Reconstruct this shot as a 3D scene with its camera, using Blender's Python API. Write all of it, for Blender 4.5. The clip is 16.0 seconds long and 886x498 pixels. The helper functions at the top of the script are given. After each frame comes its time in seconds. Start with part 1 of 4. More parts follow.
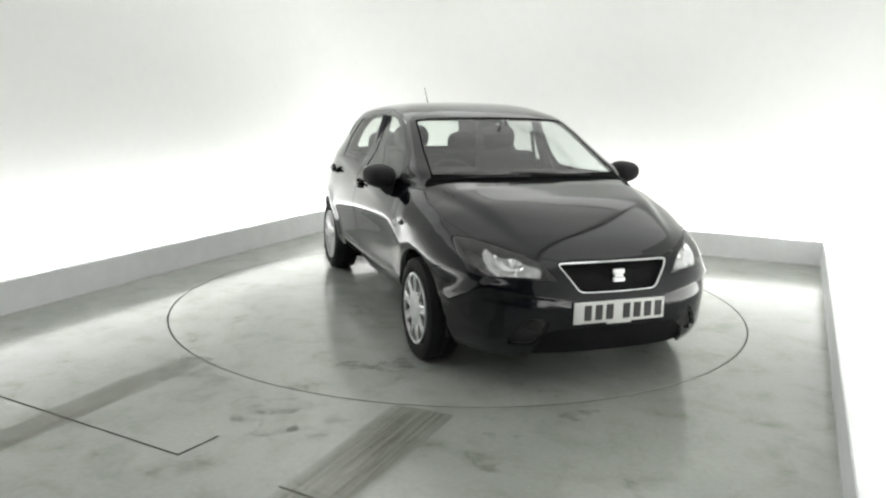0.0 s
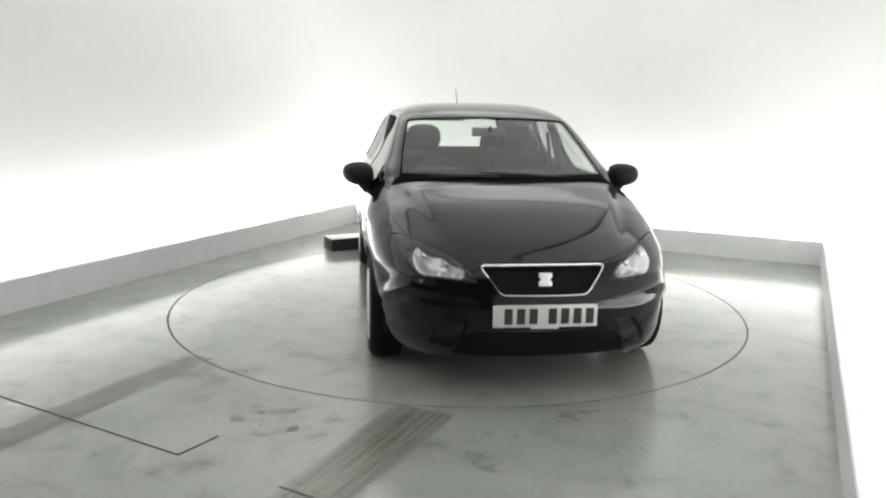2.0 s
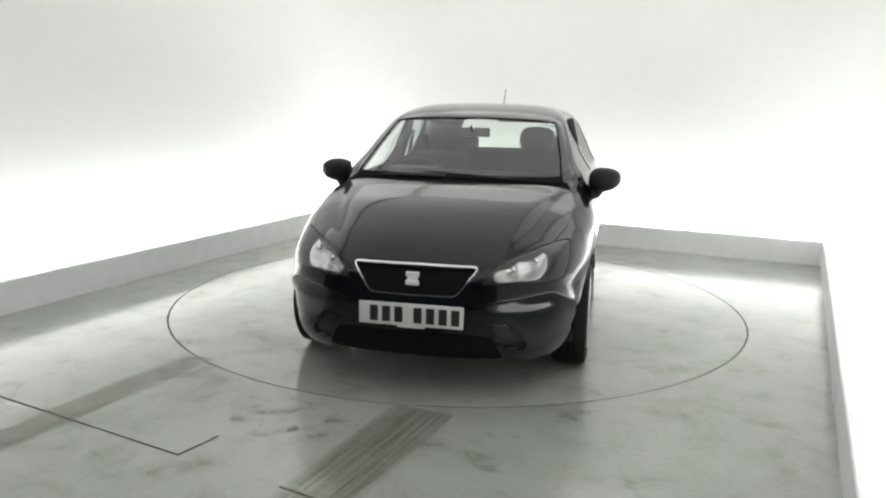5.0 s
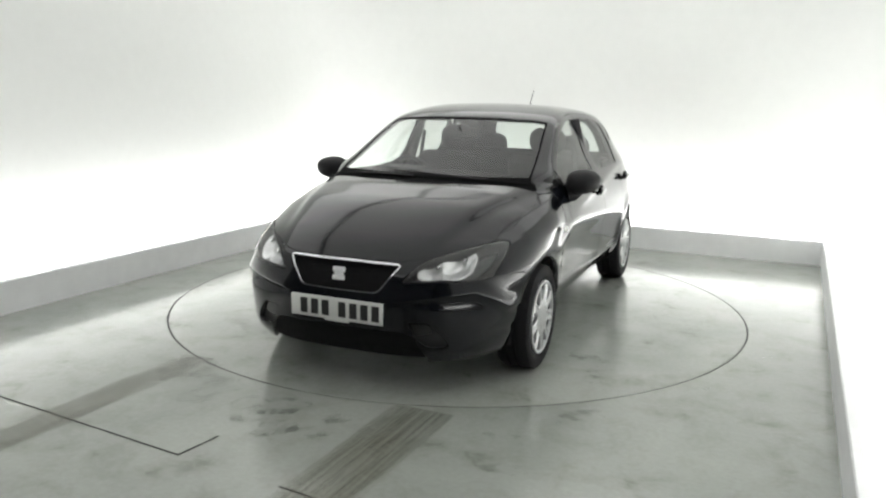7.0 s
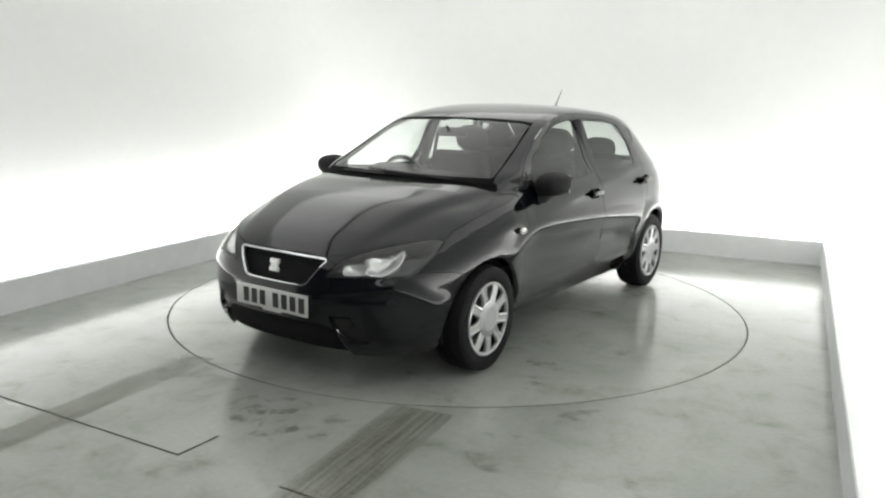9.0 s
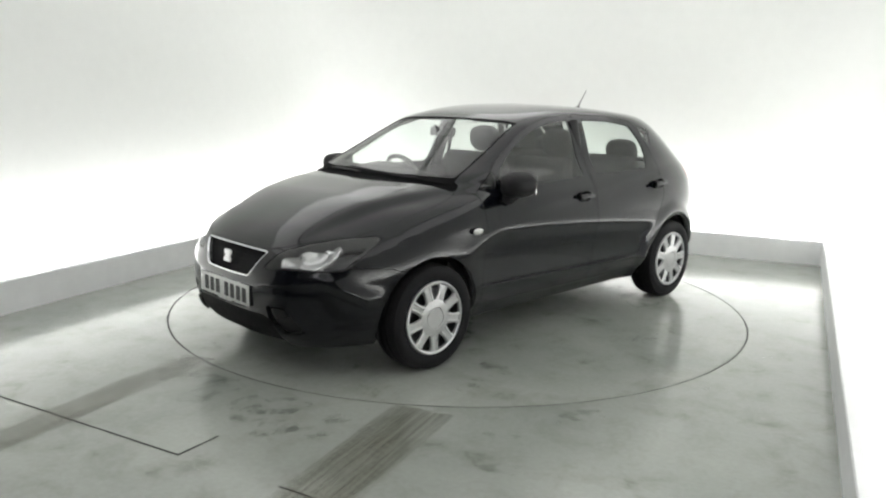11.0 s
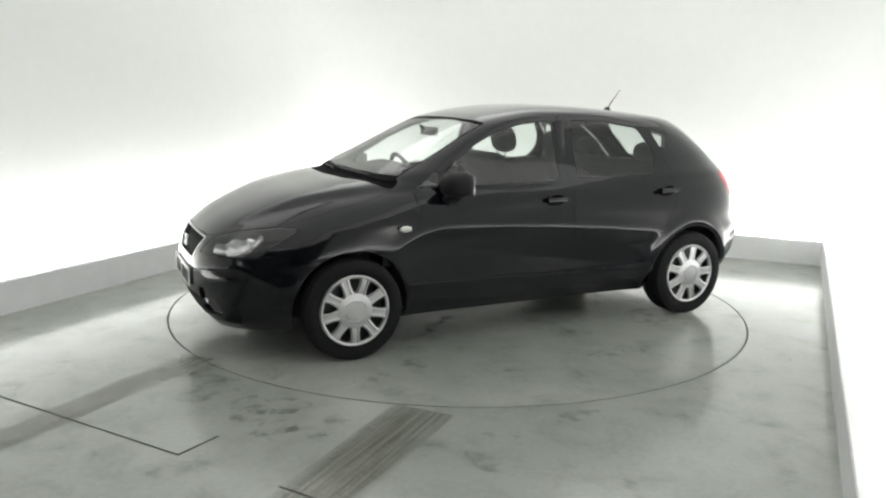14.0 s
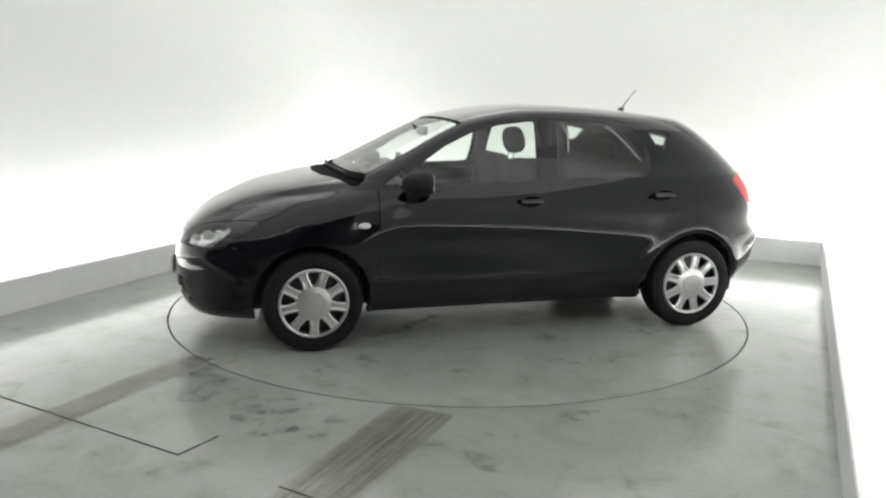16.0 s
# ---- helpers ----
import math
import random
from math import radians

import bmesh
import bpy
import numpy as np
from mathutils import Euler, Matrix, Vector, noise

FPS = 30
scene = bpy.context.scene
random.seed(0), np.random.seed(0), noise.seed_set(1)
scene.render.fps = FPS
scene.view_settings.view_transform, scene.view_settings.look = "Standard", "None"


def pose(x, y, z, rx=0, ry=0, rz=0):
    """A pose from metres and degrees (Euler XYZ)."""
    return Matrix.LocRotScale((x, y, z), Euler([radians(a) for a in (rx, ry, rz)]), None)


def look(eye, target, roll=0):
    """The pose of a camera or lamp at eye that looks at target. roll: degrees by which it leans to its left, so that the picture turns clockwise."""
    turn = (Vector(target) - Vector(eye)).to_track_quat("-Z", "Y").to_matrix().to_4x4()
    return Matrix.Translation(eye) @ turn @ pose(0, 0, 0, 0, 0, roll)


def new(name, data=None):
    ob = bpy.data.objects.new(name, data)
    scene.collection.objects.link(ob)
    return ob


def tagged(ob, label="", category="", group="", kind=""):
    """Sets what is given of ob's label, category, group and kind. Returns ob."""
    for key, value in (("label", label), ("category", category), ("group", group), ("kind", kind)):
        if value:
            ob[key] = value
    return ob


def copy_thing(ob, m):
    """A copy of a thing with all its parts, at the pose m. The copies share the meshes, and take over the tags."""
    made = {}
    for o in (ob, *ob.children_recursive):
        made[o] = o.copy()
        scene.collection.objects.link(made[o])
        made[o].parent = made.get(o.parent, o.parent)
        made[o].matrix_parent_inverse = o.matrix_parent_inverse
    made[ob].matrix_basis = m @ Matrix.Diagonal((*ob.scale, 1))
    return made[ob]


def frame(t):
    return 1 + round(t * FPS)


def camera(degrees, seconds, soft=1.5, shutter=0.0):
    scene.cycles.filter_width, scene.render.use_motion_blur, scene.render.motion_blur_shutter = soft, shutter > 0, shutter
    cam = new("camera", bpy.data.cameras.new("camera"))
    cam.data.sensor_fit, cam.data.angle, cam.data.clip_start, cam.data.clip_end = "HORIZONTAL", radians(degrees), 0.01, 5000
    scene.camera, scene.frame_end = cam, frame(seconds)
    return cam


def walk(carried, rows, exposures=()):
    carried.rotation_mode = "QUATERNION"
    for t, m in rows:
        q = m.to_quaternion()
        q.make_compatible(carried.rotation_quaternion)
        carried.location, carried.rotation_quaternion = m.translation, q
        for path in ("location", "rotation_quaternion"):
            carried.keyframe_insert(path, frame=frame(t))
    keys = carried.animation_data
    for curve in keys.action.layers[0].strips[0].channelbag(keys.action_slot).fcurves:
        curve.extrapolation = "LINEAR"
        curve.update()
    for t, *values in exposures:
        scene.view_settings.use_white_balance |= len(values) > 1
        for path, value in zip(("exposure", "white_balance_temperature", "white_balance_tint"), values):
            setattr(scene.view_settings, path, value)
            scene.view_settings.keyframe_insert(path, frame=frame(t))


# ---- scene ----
# ---------------- camera: fixed on a stand beside the entry ----------------
cam = camera(60.06, 16.0, soft=2.2)
EYE = Vector((0.0, -5.515, 1.470))
AIM = EYE + Vector((math.sin(radians(-1.088)) * math.cos(radians(-11.199)),
                    math.cos(radians(-1.088)) * math.cos(radians(-11.199)), math.sin(radians(-11.199))))
walk(cam, [(0.0, look(EYE, AIM, 1.02)), (16.0, look(EYE, AIM, 1.02))])

# the booth is turned against the camera; its own axes: b across, a along
BOOTH_TURN = -23.6
HALF_W, BACK, FRONT = 2.485, 2.70, -7.0
COVE, UPSTAND = 0.42, 0.225
DISC_R = 2.02

# ---------------- world and lights ----------------
world = bpy.data.worlds.new("world")
scene.world = world
world.use_nodes = True
world.node_tree.nodes["Background"].inputs[0].default_value = (0.9, 0.95, 1.0, 1)
world.node_tree.nodes["Background"].inputs[1].default_value = 0.02
scene.view_settings.exposure = 0.0

booth = pose(0, 0, 0, 0, 0, BOOTH_TURN)


def area(name, m, sx, sy, watts, colour):
    data = bpy.data.lights.new(name, "AREA")
    data.shape, data.size, data.size_y, data.energy, data.color = "RECTANGLE", sx, sy, watts, colour
    ob = new(name, data)
    ob.matrix_world = booth @ m
    return ob


COOL = (1.0, 0.987, 0.985)
# tubes lying in the trough behind the upstand, tilted towards the walls and shining up along them
area("cove_light_back", pose(0, BACK + 0.18, 0.155, 130), 5.6, 0.18, 42, COOL)
area("cove_light_left", pose(-HALF_W - 0.18, -0.8, 0.155, 0, 130), 0.18, 7.3, 50, COOL)
area("cove_light_right", pose(HALF_W + 0.18, -0.8, 0.155, 0, -130), 0.18, 7.3, 50, COOL)

# strip lights along the tops of the three walls
STRIPS = (("back", 0.0, BACK - 0.24, 2.9, 1.2), ("left", -HALF_W + 0.25, -1.25, 1.3, 7.6), ("right", HALF_W - 0.25, -1.25, 1.3, 7.6))
ENTRY_STRIP = (0.0, -5.45, 4.4, 0.25)
for side_name, sx, sy, lx, ly in STRIPS:
    area("strip_light_" + side_name, pose(sx, sy, 3.02), lx, ly, 1.9 * lx * ly, COOL)
area("strip_light_entry", pose(*ENTRY_STRIP[:2], 3.02), *ENTRY_STRIP[2:], 10, COOL)
# stretched diffuser between the strips
area("diffuser_light", pose(0, -1.7, 3.02), 2.9, 6.8, 36, COOL)

# ---------------- materials ----------------
def material(name):
    m = bpy.data.materials.new(name)
    m.use_nodes = True
    nt = m.node_tree
    return m, nt, nt.nodes["Principled BSDF"]


def node(nt, kind, **values):
    n = nt.nodes.new(kind)
    for key, value in values.items():
        n.inputs[key].default_value = value
    return n


def ramp(nt, fac, stops):
    r = nt.nodes.new("ShaderNodeValToRGB")
    els = r.color_ramp.elements
    while len(els) < len(stops):
        els.new(0.5)
    for e, (p, c) in zip(els, stops):
        e.position, e.color = p, (c if len(c) == 4 else (*c, 1))
    nt.links.new(fac, r.inputs[0])
    return r.outputs[0]


def grey(v):
    return (v, v, v)


def simple(name, colour, rough, metal=0.0, vary=0.12, scale=40.0, bump=0.0, coat=0.0):
    """A plain surface with a slight two-scale variation of tone, gloss and relief."""
    m, nt, b = material(name)
    tc = nt.nodes.new("ShaderNodeTexCoord")
    n1 = node(nt, "ShaderNodeTexNoise", Scale=scale, Detail=6.0)
    n2 = node(nt, "ShaderNodeTexNoise", Scale=scale * 0.08, Detail=3.0)
    for n in (n1, n2):
        nt.links.new(tc.outputs["Object"], n.inputs["Vector"])
    mix = nt.nodes.new("ShaderNodeMath")
    mix.operation = "ADD"
    nt.links.new(n1.outputs[0], mix.inputs[0])
    nt.links.new(n2.outputs[0], mix.inputs[1])
    half = nt.nodes.new("ShaderNodeMath")
    half.operation = "MULTIPLY"
    half.inputs[1].default_value = 0.5
    nt.links.new(mix.outputs[0], half.inputs[0])
    lo = tuple(c * (1 - vary) for c in colour)
    hi = tuple(min(1, c * (1 + vary)) for c in colour)
    nt.links.new(ramp(nt, half.outputs[0], [(0.3, lo), (0.7, hi)]), b.inputs["Base Color"])
    r = nt.nodes.new("ShaderNodeMapRange")
    r.inputs[3].default_value, r.inputs[4].default_value = rough * (1 - vary), min(1, rough * (1 + vary))
    nt.links.new(n2.outputs[0], r.inputs[0])
    nt.links.new(r.outputs[0], b.inputs["Roughness"])
    b.inputs["Metallic"].default_value = metal
    b.inputs["Coat Weight"].default_value = coat
    if bump:
        bp = node(nt, "ShaderNodeBump", Strength=bump, Distance=0.002)
        nt.links.new(n1.outputs[0], bp.inputs["Height"])
        nt.links.new(bp.outputs[0], b.inputs["Normal"])
    return m


def make_paint():
    """Black pearl car paint: dark flaked base under a clear coat."""
    m, nt, b = material("black_car_paint")
    tc = nt.nodes.new("ShaderNodeTexCoord")
    fl = node(nt, "ShaderNodeTexNoise", Scale=900.0, Detail=2.0)
    du = node(nt, "ShaderNodeTexNoise", Scale=3.0, Detail=5.0)
    nt.links.new(tc.outputs["Object"], fl.inputs["Vector"])
    nt.links.new(tc.outputs["Object"], du.inputs["Vector"])
    nt.links.new(ramp(nt, fl.outputs[0], [(0.35, (0.0014, 0.0018, 0.0030)), (0.75, (0.0055, 0.0065, 0.0105))]), b.inputs["Base Color"])
    r = nt.nodes.new("ShaderNodeMapRange")
    r.inputs[3].default_value, r.inputs[4].default_value = 0.04, 0.10
    nt.links.new(du.outputs[0], r.inputs[0])
    nt.links.new(r.outputs[0], b.inputs["Coat Roughness"])
    b.inputs["Roughness"].default_value = 0.22
    b.inputs["Specular IOR Level"].default_value = 0.03
    b.inputs["Coat Weight"].default_value = 1.0
    b.inputs["Coat IOR"].default_value = 1.47
    return m


def make_glass(name, tint, gloss=1.0, rough=0.0, film=0.02):
    """Thin glazing: see-through with a tint, and mirror gloss by Fresnel."""
    m, nt, b = material(name)
    nt.nodes.remove(b)
    out = nt.nodes["Material Output"]
    tr = nt.nodes.new("ShaderNodeBsdfTransparent")
    tr.inputs[0].default_value = (*tint, 1)
    gl = node(nt, "ShaderNodeBsdfGlossy", Roughness=rough)
    lw = node(nt, "ShaderNodeLayerWeight", Blend=0.5)
    pw = nt.nodes.new("ShaderNodeMath")
    pw.operation = "POWER"
    pw.inputs[1].default_value = 3.5
    nt.links.new(lw.outputs["Facing"], pw.inputs[0])
    k = nt.nodes.new("ShaderNodeMath")
    k.operation = "MULTIPLY_ADD"
    k.use_clamp = True
    k.inputs[1].default_value, k.inputs[2].default_value = 0.92 * gloss, 0.075 * gloss
    nt.links.new(pw.outputs[0], k.inputs[0])
    mx = nt.nodes.new("ShaderNodeMixShader")
    nt.links.new(k.outputs[0], mx.inputs[0])
    nt.links.new(tr.outputs[0], mx.inputs[1])
    nt.links.new(gl.outputs[0], mx.inputs[2])
    # thin pale diffuse film: paints in the whitish haze of reflections on the glass
    du = node(nt, "ShaderNodeBsdfDiffuse", Color=(0.75, 0.77, 0.77, 1))
    fm = nt.nodes.new("ShaderNodeMixShader")
    fm.inputs[0].default_value = film
    nt.links.new(mx.outputs[0], fm.inputs[1])
    nt.links.new(du.outputs[0], fm.inputs[2])
    nt.links.new(fm.outputs[0], out.inputs[0])
    return m


def make_floor(name, offset=0.0, stain=0.68):
    """Sealed grey concrete: cloudy stains, fine grain, damp patches, worn gloss."""
    m, nt, b = material(name)
    tc = nt.nodes.new("ShaderNodeTexCoord")
    mp = nt.nodes.new("ShaderNodeMapping")
    mp.inputs[1].default_value = (offset, offset * 0.7, 0)
    nt.links.new(tc.outputs["Object"], mp.inputs[0])
    big = node(nt, "ShaderNodeTexNoise", Scale=0.9, Detail=8.0, Roughness=0.6, Distortion=0.6)
    fine = node(nt, "ShaderNodeTexNoise", Scale=38.0, Detail=8.0, Roughness=0.65)
    spot = node(nt, "ShaderNodeTexNoise", Scale=4.2, Detail=5.0, Roughness=0.62, Distortion=0.3)
    for n in (big, fine, spot):
        nt.links.new(mp.outputs[0], n.inputs["Vector"])
    c1 = ramp(nt, big.outputs[0], [(0.3, (0.282, 0.304, 0.279)), (0.5, (0.330, 0.350, 0.321)), (0.72, (0.370, 0.388, 0.355))])
    c2 = ramp(nt, spot.outputs[0], [(0.28, (stain, stain, stain * 0.96)), (0.38, (0.90, 0.90, 0.885)), (0.52, grey(1.0)), (1.0, grey(1.04))])
    c3 = ramp(nt, fine.outputs[0], [(0.3, grey(0.94)), (0.7, grey(1.05))])
    last = c1
    for c in (c2, c3):
        mx = nt.nodes.new("ShaderNodeMix")
        mx.data_type, mx.blend_type = "RGBA", "MULTIPLY"
        mx.inputs[0].default_value = 1.0
        nt.links.new(last, mx.inputs[6])
        nt.links.new(c, mx.inputs[7])
        last = mx.outputs[2]
    nt.links.new(last, b.inputs["Base Color"])
    r = ramp(nt, big.outputs[0], [(0.3, grey(0.11)), (0.75, grey(0.24))])
    nt.links.new(r, b.inputs["Roughness"])
    bp = node(nt, "ShaderNodeBump", Strength=0.08, Distance=0.002)
    nt.links.new(fine.outputs[0], bp.inputs["Height"])
    nt.links.new(bp.outputs[0], b.inputs["Normal"])
    b.inputs["Specular IOR Level"].default_value = 0.85
    return m


def make_tread_mark(name, strength, half):
    """Rubber left on the concrete by rolling tyres: streaks along the way of travel, thin at the edges."""
    m, nt, b = material(name)
    nt.nodes.remove(b)
    out = nt.nodes["Material Output"]
    tc = nt.nodes.new("ShaderNodeTexCoord")

    def math_node(op, a, c):
        k = nt.nodes.new("ShaderNodeMath")
        k.operation = op
        for i, v in enumerate((a, c)):
            if isinstance(v, (int, float)):
                k.inputs[i].default_value = v
            else:
                nt.links.new(v, k.inputs[i])
        return k.outputs[0]

    def streaks(sx, sy, detail):
        mp = nt.nodes.new("ShaderNodeMapping")
        mp.inputs[3].default_value = (sx, sy, 1)
        nt.links.new(tc.outputs["Object"], mp.inputs[0])
        n = node(nt, "ShaderNodeTexNoise", Scale=1.0, Detail=detail, Roughness=0.6)
        nt.links.new(mp.outputs[0], n.inputs["Vector"])
        return n.outputs[0]

    fine = ramp(nt, streaks(75, 1.2, 3.0), [(0.38, grey(0.42)), (0.60, grey(1.0))])
    cloud = ramp(nt, streaks(6, 1.4, 6.0), [(0.32, grey(0.38)), (0.60, grey(1.0))])
    # ribs and blocks printed by the tread
    mp = nt.nodes.new("ShaderNodeMapping")
    mp.inputs[2].default_value = (0, 0, radians(14))
    nt.links.new(tc.outputs["Object"], mp.inputs[0])
    blocks = nt.nodes.new("ShaderNodeTexWave")
    blocks.bands_direction = "Y"
    blocks.inputs["Scale"].default_value, blocks.inputs["Distortion"].default_value = 7.0, 1.2
    blocks.inputs["Detail"].default_value = 3.0
    nt.links.new(mp.outputs[0], blocks.inputs["Vector"])
    ribs = nt.nodes.new("ShaderNodeTexWave")
    ribs.bands_direction = "X"
    ribs.inputs["Scale"].default_value, ribs.inputs["Distortion"].default_value = 7.5, 0.6
    nt.links.new(tc.outputs["Object"], ribs.inputs["Vector"])
    print_fac = math_node("MULTIPLY", ramp(nt, blocks.outputs["Fac"], [(0.25, grey(0.80)), (0.60, grey(1.0))]),
                          ramp(nt, ribs.outputs["Fac"], [(0.10, grey(0.74)), (0.42, grey(1.0))]))
    fine = math_node("MULTIPLY", fine, print_fac)
    sep = nt.nodes.new("ShaderNodeSeparateXYZ")
    nt.links.new(tc.outputs["Object"], sep.inputs[0])
    across = math_node("ABSOLUTE", sep.outputs[0], 0)
    wob = math_node("MULTIPLY", streaks(30, 2.0, 4.0), 0.06)
    soft = ramp(nt, math_node("ADD", math_node("DIVIDE", math_node("ADD", across, wob), half + 0.03), 0), [(0.80, grey(1.0)), (0.98, grey(0.0))])
    fac = math_node("MULTIPLY", math_node("MULTIPLY", fine, cloud), math_node("MULTIPLY", soft, strength))
    d = node(nt, "ShaderNodeBsdfPrincipled", Roughness=0.25)
    d.inputs["Base Color"].default_value = (0.150, 0.145, 0.095, 1)
    t = nt.nodes.new("ShaderNodeBsdfTransparent")
    mx = nt.nodes.new("ShaderNodeMixShader")
    nt.links.new(fac, mx.inputs[0])
    nt.links.new(t.outputs[0], mx.inputs[1])
    nt.links.new(d.outputs[0], mx.inputs[2])
    nt.links.new(mx.outputs[0], out.inputs[0])
    return m


def make_facet():
    """Silvered lamp reflector pressed into many small facets."""
    m, nt, b = material("faceted_reflector")
    tc = nt.nodes.new("ShaderNodeTexCoord")
    vo = node(nt, "ShaderNodeTexVoronoi", Scale=45.0)
    nt.links.new(tc.outputs["Object"], vo.inputs["Vector"])
    bp = node(nt, "ShaderNodeBump", Strength=0.4, Distance=0.006)
    nt.links.new(vo.outputs["Distance"], bp.inputs["Height"])
    nt.links.new(bp.outputs[0], b.inputs["Normal"])
    nt.links.new(ramp(nt, vo.outputs["Distance"], [(0.0, grey(0.92)), (1.0, grey(0.75))]), b.inputs["Base Color"])
    b.inputs["Metallic"].default_value, b.inputs["Roughness"].default_value = 0.6, 0.18
    return m


def make_trough():
    m, nt, b = material("trough_diffuser")
    b.inputs["Base Color"].default_value = (0.8, 0.8, 0.8, 1)
    b.inputs["Emission Color"].default_value = (1.0, 0.99, 0.98, 1)
    b.inputs["Emission Strength"].default_value = 3.0
    return m


PAINT = make_paint()
FACET = make_facet()
TROUGH = make_trough()
GLASS = make_glass("window_glass", (0.86, 0.90, 0.875), 0.78, film=0.010)
LENS = make_glass("lamp_lens", (0.97, 0.98, 0.98), 0.6)
RED_LENS = simple("red_lamp_lens", (0.55, 0.004, 0.016), 0.35, vary=0.1, coat=0.25)
FLOOR = make_floor("sealed_concrete")
DISC = make_floor("turntable_deck", 7.3, 0.64)
TREAD = make_tread_mark("tyre_rubber_marks", 0.74, 0.165)
TREAD_WORN = make_tread_mark("worn_tyre_rubber_marks", 0.66, 0.115)


def make_stain():
    """Oily damp spots: dark film over the concrete, uneven in strength."""
    m, nt, b = material("damp_stain")
    nt.nodes.remove(b)
    tc = nt.nodes.new("ShaderNodeTexCoord")
    n = node(nt, "ShaderNodeTexNoise", Scale=11.0, Detail=5.0, Roughness=0.6)
    nt.links.new(tc.outputs["Object"], n.inputs["Vector"])
    fac = ramp(nt, n.outputs[0], [(0.47, grey(0.0)), (0.66, grey(0.34))])
    d = node(nt, "ShaderNodeBsdfPrincipled", Roughness=0.16)
    d.inputs["Base Color"].default_value = (0.075, 0.078, 0.072, 1)
    t = nt.nodes.new("ShaderNodeBsdfTransparent")
    mx = nt.nodes.new("ShaderNodeMixShader")
    nt.links.new(fac, mx.inputs[0])
    nt.links.new(t.outputs[0], mx.inputs[1])
    nt.links.new(d.outputs[0], mx.inputs[2])
    nt.links.new(mx.outputs[0], nt.nodes["Material Output"].inputs[0])
    return m


STAIN = make_stain()
WALL = simple("white_cove_paint", (0.80, 0.815, 0.79), 0.75, vary=0.02, scale=12, bump=0.03)
UPSTAND_PAINT = simple("off_white_upstand_paint", (0.85, 0.86, 0.86), 0.4, vary=0.06, scale=9)
DARK_WALL = simple("dark_entry_paint", (0.11, 0.112, 0.11), 0.6, vary=0.15, scale=8)
CEIL = simple("ceiling_paint", (0.55, 0.56, 0.54), 0.8, vary=0.05, scale=10)
GROOVE = simple("dark_joint", (0.045, 0.047, 0.045), 0.7)
RUBBER = simple("tyre_rubber", (0.010, 0.010, 0.011), 0.75, vary=0.25, scale=60, bump=0.25)
RUBBER.node_tree.nodes["Principled BSDF"].inputs["Specular IOR Level"].default_value = 0.2
SILVER = simple("silver_wheel_cover_lacquer", (0.47, 0.475, 0.48), 0.28, metal=0.65, vary=0.06)
CHROME = simple("bright_chrome", (0.82, 0.83, 0.84), 0.10, metal=1.0, vary=0.03)
BRIGHT = simple("satin_reflector_metal", (0.90, 0.91, 0.92), 0.38, metal=0.35, vary=0.04)
TRIM = simple("black_grained_plastic", (0.010, 0.010, 0.011), 0.48, vary=0.2, scale=300, bump=0.15)
MESH_BLACK = simple("black_mesh_plastic", (0.004, 0.004, 0.0045), 0.75, vary=0.2, scale=300, bump=0.15)
MESH_BLACK.node_tree.nodes["Principled BSDF"].inputs["Specular IOR Level"].default_value = 0.2
COWL = simple("weathered_matt_plastic", (0.005, 0.005, 0.0055), 1.0, vary=0.2, scale=300, bump=0.3)
COWL.node_tree.nodes["Principled BSDF"].inputs["Specular IOR Level"].default_value = 0.1
MIRROR_SHELL = simple("matt_black_mirror_plastic", (0.009, 0.009, 0.010), 0.62, vary=0.2, scale=300, bump=0.15)
MIRROR_SHELL.node_tree.nodes["Principled BSDF"].inputs["Specular IOR Level"].default_value = 0.3
GLOSS_TRIM = simple("gloss_black_plastic", (0.012, 0.012, 0.013), 0.16, vary=0.15)
CLOTH = simple("charcoal_seat_cloth", (0.018, 0.019, 0.021), 0.9, vary=0.2, scale=220, bump=0.06)
INNER = simple("dark_cabin_plastic", (0.018, 0.018, 0.019), 0.6, vary=0.2, scale=200, bump=0.1)
LINER = simple("grey_headlining", (0.20, 0.20, 0.19), 0.9, vary=0.08, scale=150)
PLATE = simple("white_reflective_plate", (0.66, 0.67, 0.65), 0.35, vary=0.03)
INK = simple("black_plate_paint", (0.015, 0.015, 0.015), 0.4)
BOX_PAINT = simple("black_steel_box_paint", (0.022, 0.024, 0.022), 0.45, vary=0.2)
HOUSING = simple("dark_lamp_housing", (0.11, 0.112, 0.118), 0.28, vary=0.1)
STEEL = simple("dark_steel", (0.09, 0.09, 0.095), 0.5, metal=0.8)
MIRROR = simple("mirror_silver", (0.85, 0.86, 0.87), 0.02, metal=1.0, vary=0.01)


# ---------------- mesh helpers ----------------
def part(name, bm, mat, parent=None, label="", smooth=40):
    """Links a bmesh as one mesh object, under parent if given."""
    me = bpy.data.meshes.new(name)
    bm.normal_update()
    bm.to_mesh(me)
    bm.free()
    me.materials.append(mat)
    if smooth:
        me.shade_smooth()
        me.set_sharp_from_angle(angle=radians(smooth))
    ob = new(name, me)
    if parent:
        ob.parent = parent
    if label:
        ob["label"] = label
    return ob


def add_box(bm, sx, sy, sz, m=Matrix(), bevel=0.0, seg=2):
    made = bmesh.ops.create_cube(bm, size=1, matrix=m @ Matrix.Diagonal((sx, sy, sz, 1)))
    if bevel:
        edges = {e for v in made["verts"] for e in v.link_edges}
        bmesh.ops.bevel(bm, geom=list(edges), offset=bevel, segments=seg, profile=0.5, affect="EDGES")
    return bm


